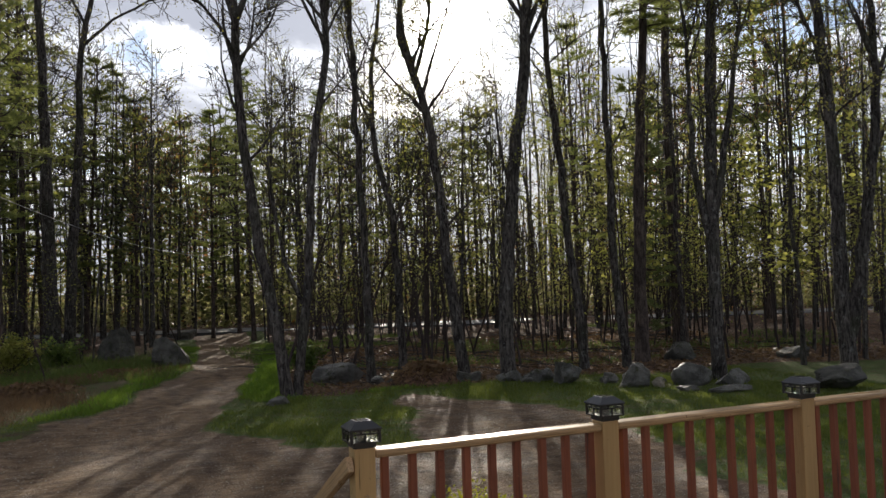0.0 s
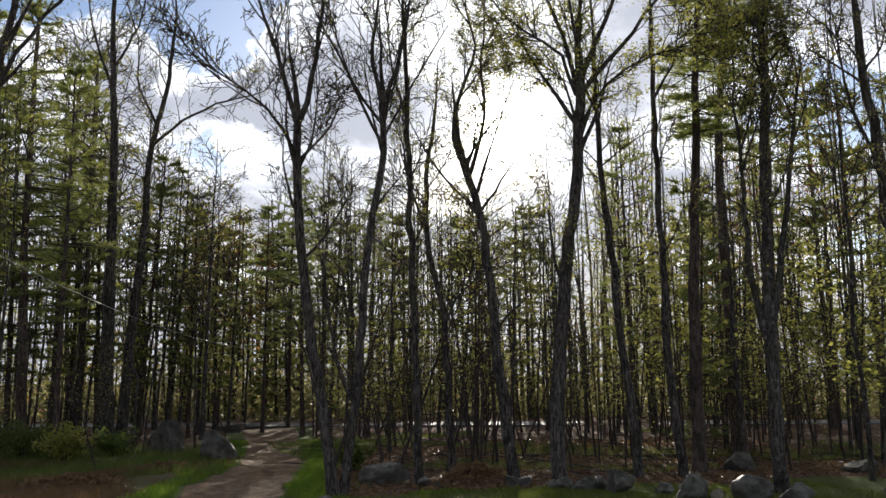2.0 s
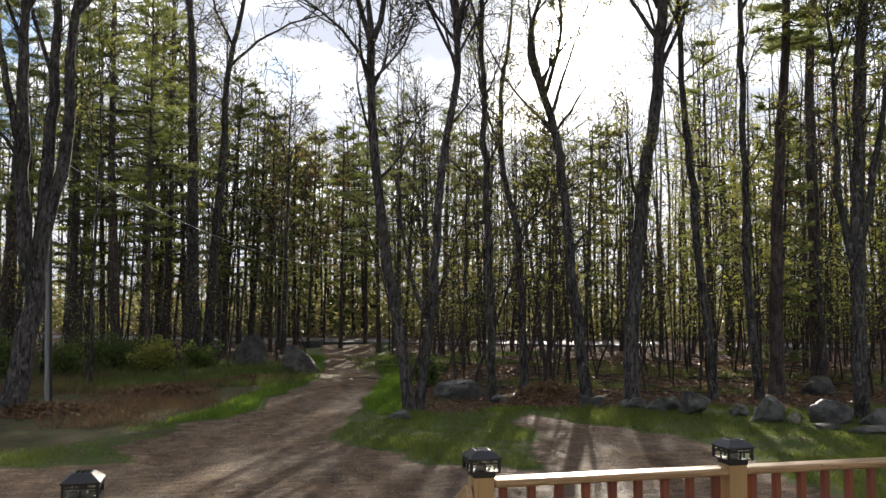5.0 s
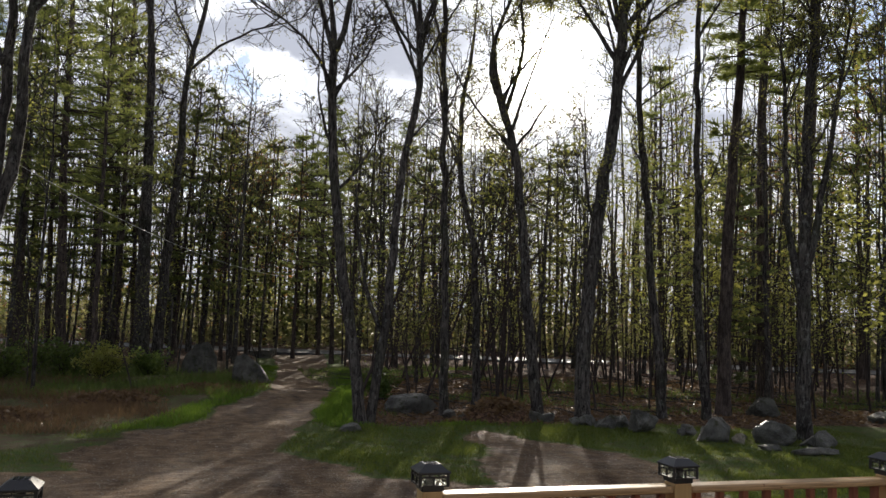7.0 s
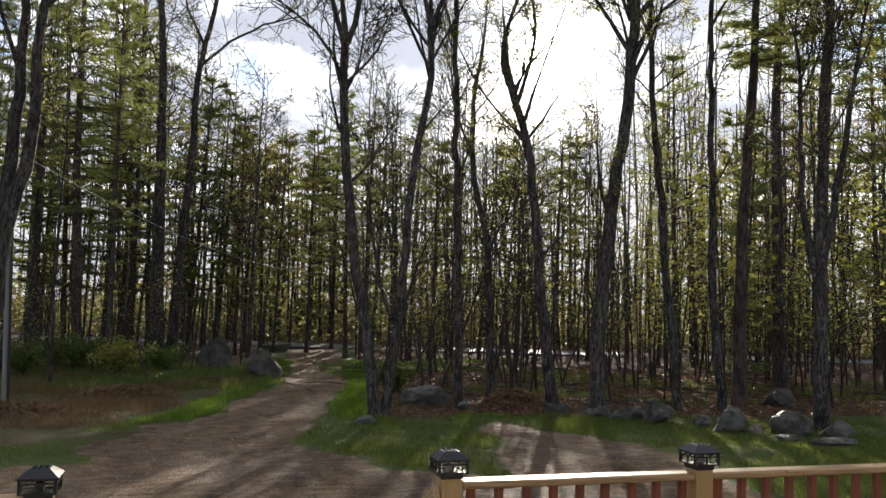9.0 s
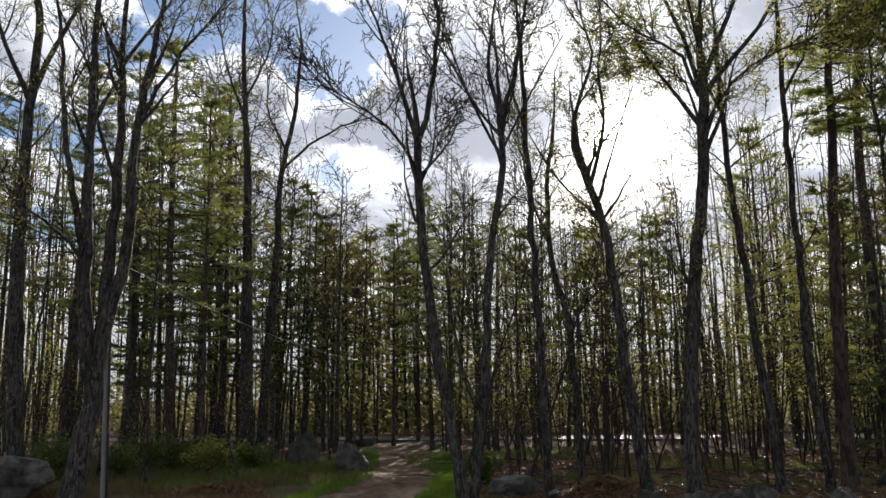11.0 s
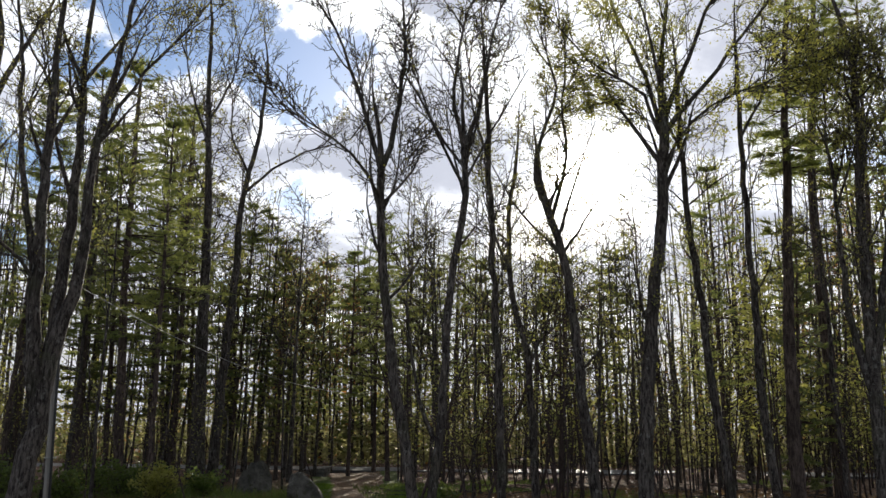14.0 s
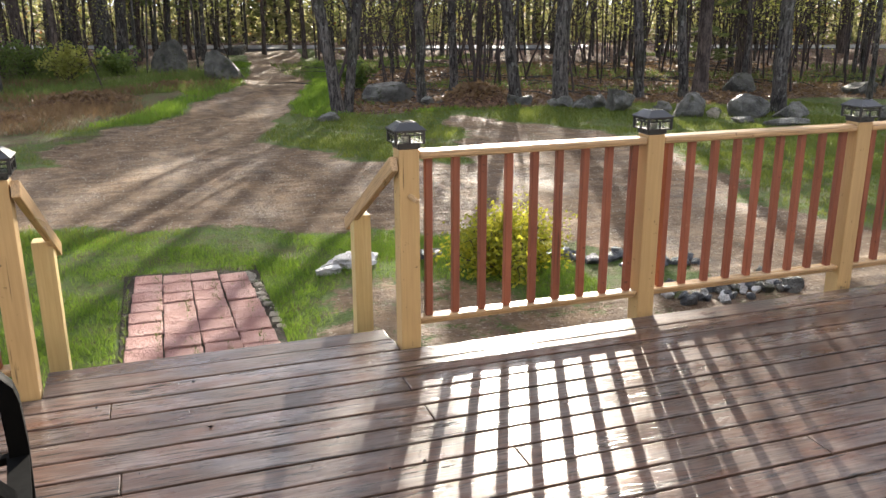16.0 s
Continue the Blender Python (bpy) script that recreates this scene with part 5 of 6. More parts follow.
plant(FAR, HF, scatter(46, 32, 66, [0, 1, 2, 3], (0.8, 1.2), 1.3, az=(-3, 56), taken=TAKEN, lane=0.4), uf)
plant(FAR, HF, scatter(10, 32, 60, [0, 1, 3], (0.8, 1.2), 1.3, az=(-24, -3), taken=TAKEN), uf)
plant(FAR, HF, scatter(12, 26, 58, [1, 3, 3], (0.8, 1.3), 1.1, az=(29, 55), taken=TAKEN), uf)
plant(SAPS, HS, scatter(26, 16, 36, [0, 0, 3], (0.9, 1.5), 0.7, az=(30, 55), taken=TAKEN), us)
plant(FARPINES, HFP, scatter(16, 38, 66, [0, 0, 1, 2], (0.8, 1.25), 2.6, az=(-6, 56), taken=TAKEN, lane=0.35), ufp)
plant(SAPS, HS, scatter(96, 17, 34, [0, 1, 2, 2, 2], (0.7, 1.3), 0.7, taken=TAKEN, lane=0.6), us)
plant(SAPS, HS, scatter(24, 17, 32, [0, 0, 1], (0.8, 1.4), 0.7, az=(27, 54), taken=TAKEN), us)
plant(SAPS, HS, scatter(36, 18, 34, [2, 2, 2, 0], (0.9, 1.6), 0.55, az=(9, 27), taken=TAKEN), us)
plant(STOCK, HM, scatter(8, 22, 36, [3, 3, 0], (0.7, 1.0), 0.9, az=(12, 27), taken=TAKEN), um)
plant(FAR, HF, scatter(22, 26, 50, [4, 4, 4, 0], (0.9, 1.4), 0.9, az=(-6, 12), taken=TAKEN), uf, 3.0)
plant(FARPINES, HFP, [(6.0, 46.1, 1, 1.0), (7.6, 48.4, 0, 1.0), (9.8, 47.5, 1, 0.95), (12.2, 43.4, 2, 1.0), (14.0, 46.0, 1, 1.0), (16.1, 43.6, 1, 0.95), (20.5, 42.0, 1, 1.0), (0.8, 46.5, 1, 1.0), (3.6, 48.0, 1, 1.0), (5.2, 45.0, 2, 1.0), (2.2, 51.0, 1, 1.05), (-1.6, 47.0, 1, 1.0)], ufp)
# invented tree and saplings, added to keep the sun off the deck's left side
plant(STOCK, HM, [(8.9, 21.4, 2, 0.8)], um)
plant(SAPS, HS, [(6.6, 16.4, 0, 1.65), (7.2, 17.4, 0, 1.7), (7.4, 16.6, 0, 1.6), (6.9, 17.0, 2, 1.8)], us)
plant(FAR, HF, scatter(13, 30, 56, [0, 1, 3, 2], (0.8, 1.2), 1.3, az=(-24, -9), taken=TAKEN), uf)
plant(FARPINES, HFP, scatter(5, 34, 56, [0, 1], (0.8, 1.2), 2.2, az=(-24, -9), taken=TAKEN), ufp)
plant(FAR, HF, scatter(14, 34, 54, [4, 4, 0], (0.9, 1.4), 0.9, az=(12, 27), taken=TAKEN), uf, 1.0)
plant(SAPS, HS, scatter(48, 32, 64, [3], (0.8, 1.5), 0.9, taken=TAKEN), us)

for stock, heights, used, spot in ((STOCK, HM, um, 18.0), (FAR, HF, uf, 24.0), (PINES, HP, up_, 22.0), (FARPINES, HFP, ufp, 26.0), (SAPS, HS, us, 20.0)):
    for i in range(len(stock)):
        if i not in used:                                # every kind stands somewhere in the wood
            plant(stock, heights, [(spot + 2.0 * i, 34.0 + i, i, 1.0)], used)


def far_woods():
    """The closed edge of the wood in the distance: leaves and needles too many to count."""
    for name, mat, count, size, label, k in (("far_foliage", M_FARLEAF, 56000, 0.17, "distant yellow-green foliage of the wood", 1.0),
                                             ("far_buds", M_RUST, 14000, 0.15, "distant russet buds of the wood", 1.7),
                                             ("far_needles", M_DARKNEEDLE, 7000, 0.32, "distant dark evergreen foliage of the wood", 1.35)):
        a = np.radians(rng.uniform(-34, 66, count))
        d = rng.uniform(47, 84, count)
        x, y = -1 + d * np.sin(a), -3.4 + d * np.cos(a)
        free = np.abs(y + 0.4 * x - 41.3) > 3.0
        a, d, x, y = a[free], d[free], x[free], y[free]
        count = len(x)
        clump = 0.75 + 0.3 * waves(np.degrees(a) * 0.8, d * 0.1, 0.5, 4.0 * k)
        rise = np.interp(np.degrees(a), (-34, -6, 0, 5, 12, 20, 27, 34, 66), (3.6, 3.6, 4.6, 6.5, 6.5, 6.0, 6.5, 8.0, 8.5))
        top = (2.1 + d * np.tan(np.radians(rise))) * np.clip(clump, 0.35, 1.15)
        z = G + rng.uniform(0, 1, count) ** 1.5 * top
        s = Soup()
        s.leaves(np.stack([x, y, z], 1), size, 0.35)
        tagged(new(name, s.mesh(name, mat)), label, "foliage", kind="stuff")
    count = 34000
    a, d = np.radians(rng.uniform(-34, 66, count)), rng.uniform(46, 60, count)
    x, y = -1 + d * np.sin(a), -3.4 + d * np.cos(a)
    free = y + 0.4 * x - 41.3 > 3.0
    x, y, d = x[free], y[free], d[free]
    z = G + rng.beta(1.1, 1.7, len(x)) * (3.0 + 1.2 * waves(x, y, 0.4, 5.0))
    s = Soup()
    s.leaves(np.stack([x, y, z], 1), 0.19, 0.3)
    tagged(new("far_brush", s.mesh("far_brush", M_FARLEAF)), "hazy olive brush beyond the road", "foliage", kind="stuff")
    # the young growth that fills the wood's lower storey
    count = 90000
    a, d = np.radians(rng.uniform(-32, 60, count)), np.sqrt(rng.uniform(26.0 ** 2, 52.0 ** 2, count))
    x, y = -1 + d * np.sin(a), -3.4 + d * np.cos(a)
    clump = waves(x, y, 0.75, 3.0)
    free = (np.abs(y + 0.4 * x - 41.3) > 3.0) & (np.abs(x - 0.11 * y) > 1.6) & (clump + rng.normal(size=count) * 0.25 > 0.0) & (y > 21.0 - 0.25 * x)
    x, y, clump = x[free], y[free], clump[free]
    z = G + 1.0 + rng.beta(1.6, 1.9, len(x)) * (3.0 + 2.6 * np.clip(clump, 0, 1.4))
    s = Soup()
    s.leaves(np.stack([x, y, z], 1), 0.052, 0.3)
    tagged(new("understory_foliage", s.mesh("understory_foliage", M_LEAF)), "yellow-green young leaves low in the wood", "foliage", kind="stuff")
    s = Soup()
    for k in range(760):
        a, d = math.radians(rng.uniform(-34, 66)), math.sqrt(rng.uniform(27 ** 2, 78 ** 2))
        x, y = -1 + d * math.sin(a), -3.4 + d * math.cos(a)
        if abs(y + 0.4 * x - 41.3) < 3.0 or (y < 38.0 and abs(x - 0.11 * y) < 1.7):
            continue
        h = height_cap(x, y) * rng.uniform(0.25, 0.8)
        r = rng.uniform(0.02, 0.055) if d < 46 else rng.uniform(0.04, 0.11)
        s.tube([(x, y, G - 0.2), (x + rng.normal() * 0.15, y, h * 0.5), (x + rng.normal() * 0.4, y, h)], [r, r * 0.75, r * 0.3], 5)
    tagged(new("far_trunks", s.mesh("far_trunks", M_BARK, True)), "distant dark trunks of the wood", "trees", kind="stuff")


far_woods()
# the wood closes up to the side of the yard
plant(FAR, HF, scatter(8, 26, 52, [1, 3, 3], (0.8, 1.3), 1.0, az=(30, 56), taken=TAKEN), uf)
plant(FARPINES, HFP, scatter(3, 34, 52, [1, 0, 2], (0.8, 1.2), 1.8, az=(31, 56), taken=TAKEN), ufp)
plant(SAPS, HS, scatter(22, 17, 36, [0, 3, 1], (0.9, 1.5), 0.6, az=(31, 56), taken=TAKEN), us)

# ---------------------------------------------------------------- yard
M_EDGE = stone("edging", (0.28, 0.235, 0.18), (0.45, 0.39, 0.31), moss=(0.07, 0.09, 0.03), scale=5.0)
def rock(name, x, y, size, mat, label, seed, sharp=0.35, rz=0.0, tilt=(0, 0), sink=0.25, group="", z=None, sub=4, peak=0.0):
    """A boulder: a lump with broken flat faces, its foot in the soil."""
    r = random.Random(seed)
    bm = bmesh.new()
    bmesh.ops.create_icosphere(bm, subdivisions=sub, radius=0.5)
    planes = []
    for _ in range(20):
        d = Vector((r.gauss(0, 1), r.gauss(0, 1), r.gauss(0.1, 0.75))).normalized()
        planes.append((d, r.uniform(0.2, 0.37)))
    for v in bm.verts:
        for d, k in planes:
            over = v.co.dot(d) - k
            if over > 0:
                v.co -= d * over * 0.96
        n1 = noise.fractal(v.co * 3.2 + Vector((seed, 0, 0)), 1.0, 2.0, 4)
        n2 = noise.noise(v.co * 14.0 + Vector((0, seed, 0)))
        n3 = noise.noise(v.co * 7.0 + Vector((seed, seed, 0)))
        v.co *= 1.0 + sharp * 0.30 * n1 + 0.05 * n2 - 0.10 * max(0.0, abs(n3) - 0.25)
    zs = [v.co.z for v in bm.verts]
    lo, hi = min(zs), max(zs)
    xs = max(abs(v.co.x) for v in bm.verts) * 2
    ys = max(abs(v.co.y) for v in bm.verts) * 2
    for v in bm.verts:
        k = (v.co.z - lo) / (hi - lo)                    # a peaked stone narrows upwards, more to one side
        v.co.x = v.co.x * (1.0 - peak * k ** 1.3) - 0.2 * peak * k * xs
        v.co.y *= 1.0 - 0.7 * peak * k
        v.co = Vector((v.co.x / xs * size[0], v.co.y / ys * size[1], (v.co.z - lo) / (hi - lo) * size[2] * (1 + sink) - sink * size[2]))
    ob = new(name, bm_mesh(name, bm, mat, True, 17))
    ob.matrix_basis = pose(x, y, ground_height(x, y) if z is None else z, tilt[0], tilt[1], rz)
    return tagged(ob, label, "rock", group)


rock("boulder", 0.93, 20.9, (1.75, 1.2, 0.84), M_ROCKDARK, "dark peaked boulder beside the dirt drive", 3, 0.5, peak=0.86, sink=0.4)
rock("boulder", -0.3, 25.4, (1.6, 1.3, 1.0), M_ROCKDARK, "dark mossy flat-topped boulder at the wood's edge", 11, 0.6, peak=0.42, sink=0.5)
rock("boulder", 2.3, 33.5, (1.3, 0.9, 0.45), M_ROCK, "low boulder by the far drive", 21, 0.4)
rock("boulder", 3.85, 14.35, (1.2, 0.6, 0.42), M_ROCK, "long grey boulder behind the twin maple", 5, 0.35, rz=-25)
rock("boulder", -6.9, 16.6, (2.0, 1.5, 1.0), M_ROCK, "large grey boulder beside big trunks", 31, 0.5)
rock("boulder", 7.25, 11.6, (0.6, 0.45, 0.26), M_ROCK, "grey stone in the row at the lawn's edge", 41, 0.4, group="row of stones")
rock("boulder", 7.55, 10.95, (0.6, 0.5, 0.45), M_ROCK, "round grey boulder in the row at the lawn's edge", 43, 0.3, group="row of stones")
rock("boulder", 8.4, 9.85, (0.85, 0.6, 0.45), M_ROCK, "sloping grey boulder in the row at the lawn's edge", 45, 0.35, rz=20, group="row of stones")
rock("boulder", 9.25, 9.45, (0.9, 0.65, 0.42), M_ROCK, "broad grey boulder in the row at the lawn's edge", 49, 0.4, rz=-15, group="row of stones")
rock("boulder", 12.3, 13.3, (1.8, 1.0, 0.42), M_ROCKDARK, "wedge boulder with a pale sunlit face", 58, 0.3, rz=30, tilt=(0, 4), peak=0.75, sink=0.6)
rock("boulder", 9.35, 8.35, (0.95, 0.45, 0.10), M_ROCK, "flat grey slab in the grass", 57, 0.3)
rock("boulder", 8.75, 8.75, (0.45, 0.3, 0.10), M_ROCK, "small flat slab in the grass", 59, 0.3)
rock("boulder", 10.9, 7.35, (1.3, 0.8, 0.42), M_ROCKDARK, "low dark boulder near a twin trunk", 61, 0.4)
rock("boulder", 14.4, 11.9, (1.1, 0.8, 0.34), M_ROCKDARK, "dark boulder on the leafy forest floor", 63, 0.4)
rock("stone", 1.95, 11.55, (0.46, 0.3, 0.16), M_ROCK, "small stone in the island's grass", 65, 0.3)
rock("stone", 8.62, 9.45, (0.22, 0.2, 0.2), M_EDGE, "small yellowish stone between boulders", 66, 0.2, group="row of stones")
r_ = random.Random(12)
for k in range(17):                                      # lesser stones between the boulders
    u = k / 16
    x, y = 6.7 + 3.6 * u + r_.uniform(-0.25, 0.25), 11.9 - 3.0 * u + r_.uniform(-0.25, 0.35)
    s_ = r_.uniform(0.16, 0.42)
    rock("stone", x, y, (s_ * r_.uniform(1.0, 1.5), s_, s_ * r_.uniform(0.5, 0.9)), M_ROCK, "lesser grey stone of the row", 70 + k, 0.35, r_.uniform(0, 180), group="row of stones", sub=3)
for k in range(8):
    x, y = 4.4 + 0.27 * k + r_.uniform(-0.1, 0.1), 13.25 - 0.1 * k + r_.uniform(-0.15, 0.15)
    rock("stone", x, y, (r_.uniform(0.2, 0.45), 0.25, r_.uniform(0.1, 0.22)), M_ROCK, "low stone at the foot of the trees", 90 + k, 0.35, r_.uniform(0, 180), group="row of stones", sub=3)
rock("flat_rock", 0.42, 2.93, (0.64, 0.42, 0.10), M_PALE, "flat pale rock in the lawn", 117, 0.9, rz=12, sink=0.9)
rock("flat_rock", 0.16, 2.74, (0.3, 0.2, 0.06), M_PALE, "small pale rock in the lawn", 119, 0.9, rz=40, sink=0.9)
rock("flat_rock", 0.98, 2.93, (0.40, 0.26, 0.06), M_SLATE, "flat dark wet rock in the lawn", 103, 0.25)
for k in range(48):                                      # dark stones edging the bed by the shrub
    u = k / 47
    x, y = 1.75 + 1.25 * u + r_.uniform(-0.09, 0.09), 2.62 - 0.6 * u + r_.uniform(-0.13, 0.13)
    s_ = r_.uniform(0.05, 0.13)
    rock("edging_stone", x, y, (s_ * 1.4, s_, s_ * 0.5), M_SLATE, "dark wet stone edging the shrub bed", 120 + k, 0.35, r_.uniform(0, 180), (r_.uniform(-12, 12), r_.uniform(-12, 12)), group="edging stones", sub=2)
for k in range(74):                                      # heap of cobbles by the deck
    x, y = 2.86 + r_.gauss(0, 0.26), 1.36 + r_.gauss(0, 0.1)
    s_ = r_.uniform(0.045, 0.09) if k > 5 else r_.uniform(0.1, 0.15)
    rock("cobble", x, y, (s_ * 1.25, s_, s_ * 0.7), M_PALE if k % 3 == 1 and k > 8 else M_SLATE if k % 2 else M_ROCK, "wet cobble in the heap beside the deck", 160 + k, 0.25, r_.uniform(0, 180), group="heap of cobbles", sub=2)


def brown_mound(name, x, y, a, b, h, seed, label):
    """A low heap of old leaves and brush."""
    bm = bmesh.new()
    bmesh.ops.create_grid(bm, x_segments=40, y_segments=40, size=1.0)
    for v in bm.verts:
        r = min(1.0, v.co.length)
        px, py = x + v.co.x * a, y + v.co.y * b
        bump = (1 - r * r) ** 1.2 * h * (1 + 0.5 * fbm(px, py, 1.6, seed)) + 0.05 * (1 - r) * fbm(px, py, 6.0, seed)
        v.co = Vector((v.co.x * a, v.co.y * b, bump - 0.05 * r))
    ob = new(name, bm_mesh(name, bm, M_HEAP, True))
    ob.matrix_basis = pose(x, y, ground_height(x, y))
    s = Soup()
    m = 900
    q = rng.normal(size=(m, 2)) * 0.42
    z = np.array([max(0.0, 1 - (u * u + v * v)) ** 1.2 * h for u, v in q])
    s.leaves(np.stack([q[:, 0] * a, q[:, 1] * b, z + 0.02], 1), 0.075, 0.35)
    tagged(child("dead_leaves", s.mesh("dead_leaves", M_STRAW), ob), kind="stuff")
    return tagged(ob, label, "mound")


def litter_material():
    m, n = material("leaf_heap")
    c = n.add("ShaderNodeTexCoord").outputs["Object"]
    vor = n.add("ShaderNodeTexVoronoi", Vector=c, Scale=22.0)
    k = n.add("ShaderNodeSeparateColor", Color=vor.outputs["Color"]).outputs[0]
    col = n.ramp(k, [(0.0, (0.04, 0.024, 0.016)), (0.5, (0.10, 0.055, 0.034)), (1.0, (0.20, 0.12, 0.075))])
    finish(n, col, 0.9, vor.outputs["Distance"], 0.8, 0.03, spec=0.2)
    return m


M_HEAP = litter_material()
brown_mound("leaf_mound", 5.35, 13.0, 0.95, 0.6, 0.42, 2.0, "brown mound of soil and old leaves")
brown_mound("leaf_mound", -4.3, 13.4, 1.5, 0.6, 0.16, 3.0, "low heap of brown leaves in the weeds")
brown_mound("leaf_mound", -2.4, 16.4, 1.3, 0.7, 0.2, 4.0, "low heap of brown brush in the weeds")
brown_mound("leaf_mound", -0.6, 18.6, 0.9, 0.5, 0.16, 5.0, "low heap of brown fern by the drive")


def leaf_shrub(name, x, y, wide, high, count, leaf, size, label, stems=26):
    ob = empty(name, x, y, ground_height(x, y))
    b, at = Soup(), []
    for k in range(stems):
        a = rng.uniform(0, 6.28)
        lean = rng.uniform(0.1, 1.0)
        p = shoot((rng.normal() * 0.05, rng.normal() * 0.05, -0.03), (math.cos(a) * lean * wide, math.sin(a) * lean * wide, high), high * rng.uniform(0.75, 1.1), 0.03, 0.16, 6)
        p[:, :2] *= 1.15
        b.tube(p, np.linspace(0.008, 0.003, len(p)), 4)
        for j in range(4):
            c, w = sample(p, rng.uniform(0.3, 0.95))
            q = shoot(c, w + rng.normal(size=3) * 0.7, high * 0.33, 0.02, 0.2, 3)
            b.tube(q, np.linspace(0.004, 0.002, len(q)), 3)
            at += list(q[1:])
        at += list(p[2:])
    at = np.array(at)
    pick = at[rng.integers(0, len(at), count)] + rng.normal(size=(count, 3)) * (0.045 * wide / 0.5)
    pick[:, 2] = np.maximum(pick[:, 2], 0.03)
    s = Soup()
    s.leaves(pick, size, 0.8)
    tagged(child("branchwork", b.mesh("branchwork", M_TWIG), ob), kind="stuff")
    tagged(child("foliage", s.mesh("foliage", leaf), ob), kind="stuff")
    return tagged(ob, label, "shrub")


leaf_shrub("shrub", 1.5, 2.42, 0.66, 0.44, 7000, M_SHRUB, 0.024, "rounded yellow-green shrub behind the railing", 34)
leaf_shrub("shrub", -3.1, 21.4, 0.6, 1.0, 1500, M_LEAF, 0.07, "bright yellow-green bush at the wood's edge")
for x, y, w_, h_ in ((-5.6, 21.5, 0.9, 0.9), (-4.3, 22.6, 1.0, 1.0), (-6.8, 20.6, 1.1, 1.1), (-2.0, 23.4, 0.8, 0.8), (-7.6, 22.4, 1.2, 1.2),
                     (-3.6, 24.2, 1.0, 0.9), (-5.2, 24.0, 1.1, 1.0), (3.6, 16.6, 0.5, 0.6), (-8.6, 19.0, 1.1, 1.0)):
    leaf_shrub("bush", x, y, w_, h_, 900, M_WEED, 0.075, "green undergrowth bush at the wood's edge", 18)["group"] = "undergrowth bushes"


# ---- grass and weeds
def lawn(name, spots, length, width, mat, label, lean=0.45):
    """Blades of grass, too many to count, on the given places."""
    s = Soup()
    m = len(spots)
    way = np.stack([rng.normal(size=m) * lean, rng.normal(size=m) * lean, np.ones(m)], 1)
    way /= np.linalg.norm(way, axis=1)[:, None]
    s.blades(spots, way, rng.uniform(0.5, 1.25, m) * length, width)
    tagged(new(name, s.mesh(name, mat)), label, "grass", kind="stuff")


def spots_in(count, x0, x1, y0, y1, test):
    """Up to count places in a rectangle; test gives each one's chance from its zones."""
    out = np.zeros((0, 3))
    for _ in range(8):
        x, y = rng.uniform(x0, x1, count * 2), rng.uniform(y0, y1, count * 2)
        h, zone = field(x, y)
        keep = rng.uniform(size=len(x)) < test(x, y, zone[:, 0], zone[:, 1])
        out = np.concatenate([out, np.stack([x, y, h - 0.005], 1)[keep]])
        if len(out) >= count:
            break
    return out[:count]


def turf(x, y, d, g):
    p = (g - 0.15) * np.clip(1.0 - 2.2 * d, 0, 1) * np.clip(0.75 + 0.5 * waves(x, y, 1.4, 6.0) + 0.3 * waves(x, y, 4.5, 8.0), 0.06, 1.3)
    return np.where((x > -1.37) & (x < -0.36) & (y > 0.5) & (y < 3.2 - 0.2 * (x + 1.3)), 0.01, p)


def off_drive(x, y, d, g):
    return np.clip(1.0 - 3.0 * d, 0, 1) * np.where(x > 1.6, 0, 1)


lawn("lawn_grass", spots_in(76000, -4.2, 2.0, 0.7, 4.8, turf), 0.045, 0.0055, M_GRASS, "fresh green lawn by the patio")
lawn("yard_grass", spots_in(60000, -6.0, 12.0, 4.2, 13.0, turf), 0.06, 0.011, M_DULLGRASS, "green grass on island and lawn's edge")
lawn("verge_grass", spots_in(20000, -5.0, 6.0, 12.0, 27.0, turf), 0.09, 0.015, M_GRASS, "green verge along the dirt drive")
lawn("deckside_grass", spots_in(11000, 3.6, 9.0, 1.6, 6.5, turf), 0.05, 0.009, M_DULLGRASS, "grass beside the drive near the deck")
lawn("dry_weeds", spots_in(20000, -9.0, 1.5, 11.5, 22.0, lambda x, y, d, g: off_drive(x, y, d, g) * (1 - 0.8 * g) * (0.3 + 0.5 * waves(x, y, 0.9, 2.0))), 0.19, 0.012, M_STRAW, "dry brown stalks on the weedy bank", 0.6)
lawn("green_weeds", spots_in(13000, -10.0, 1.5, 17.0, 27.0, lambda x, y, d, g: off_drive(x, y, d, g) * (0.25 + 0.5 * waves(x, y, 0.8, 7.0))), 0.24, 0.02, M_WEED, "green weeds on the bank", 0.7)
lawn("forest_grass", spots_in(10000, 3.0, 22.0, 13.5, 30.0, lambda x, y, d, g: waves(x, y, 0.5, 12.0) > 0.25), 0.16, 0.02, M_WEED, "patches of green on the forest floor", 0.7)


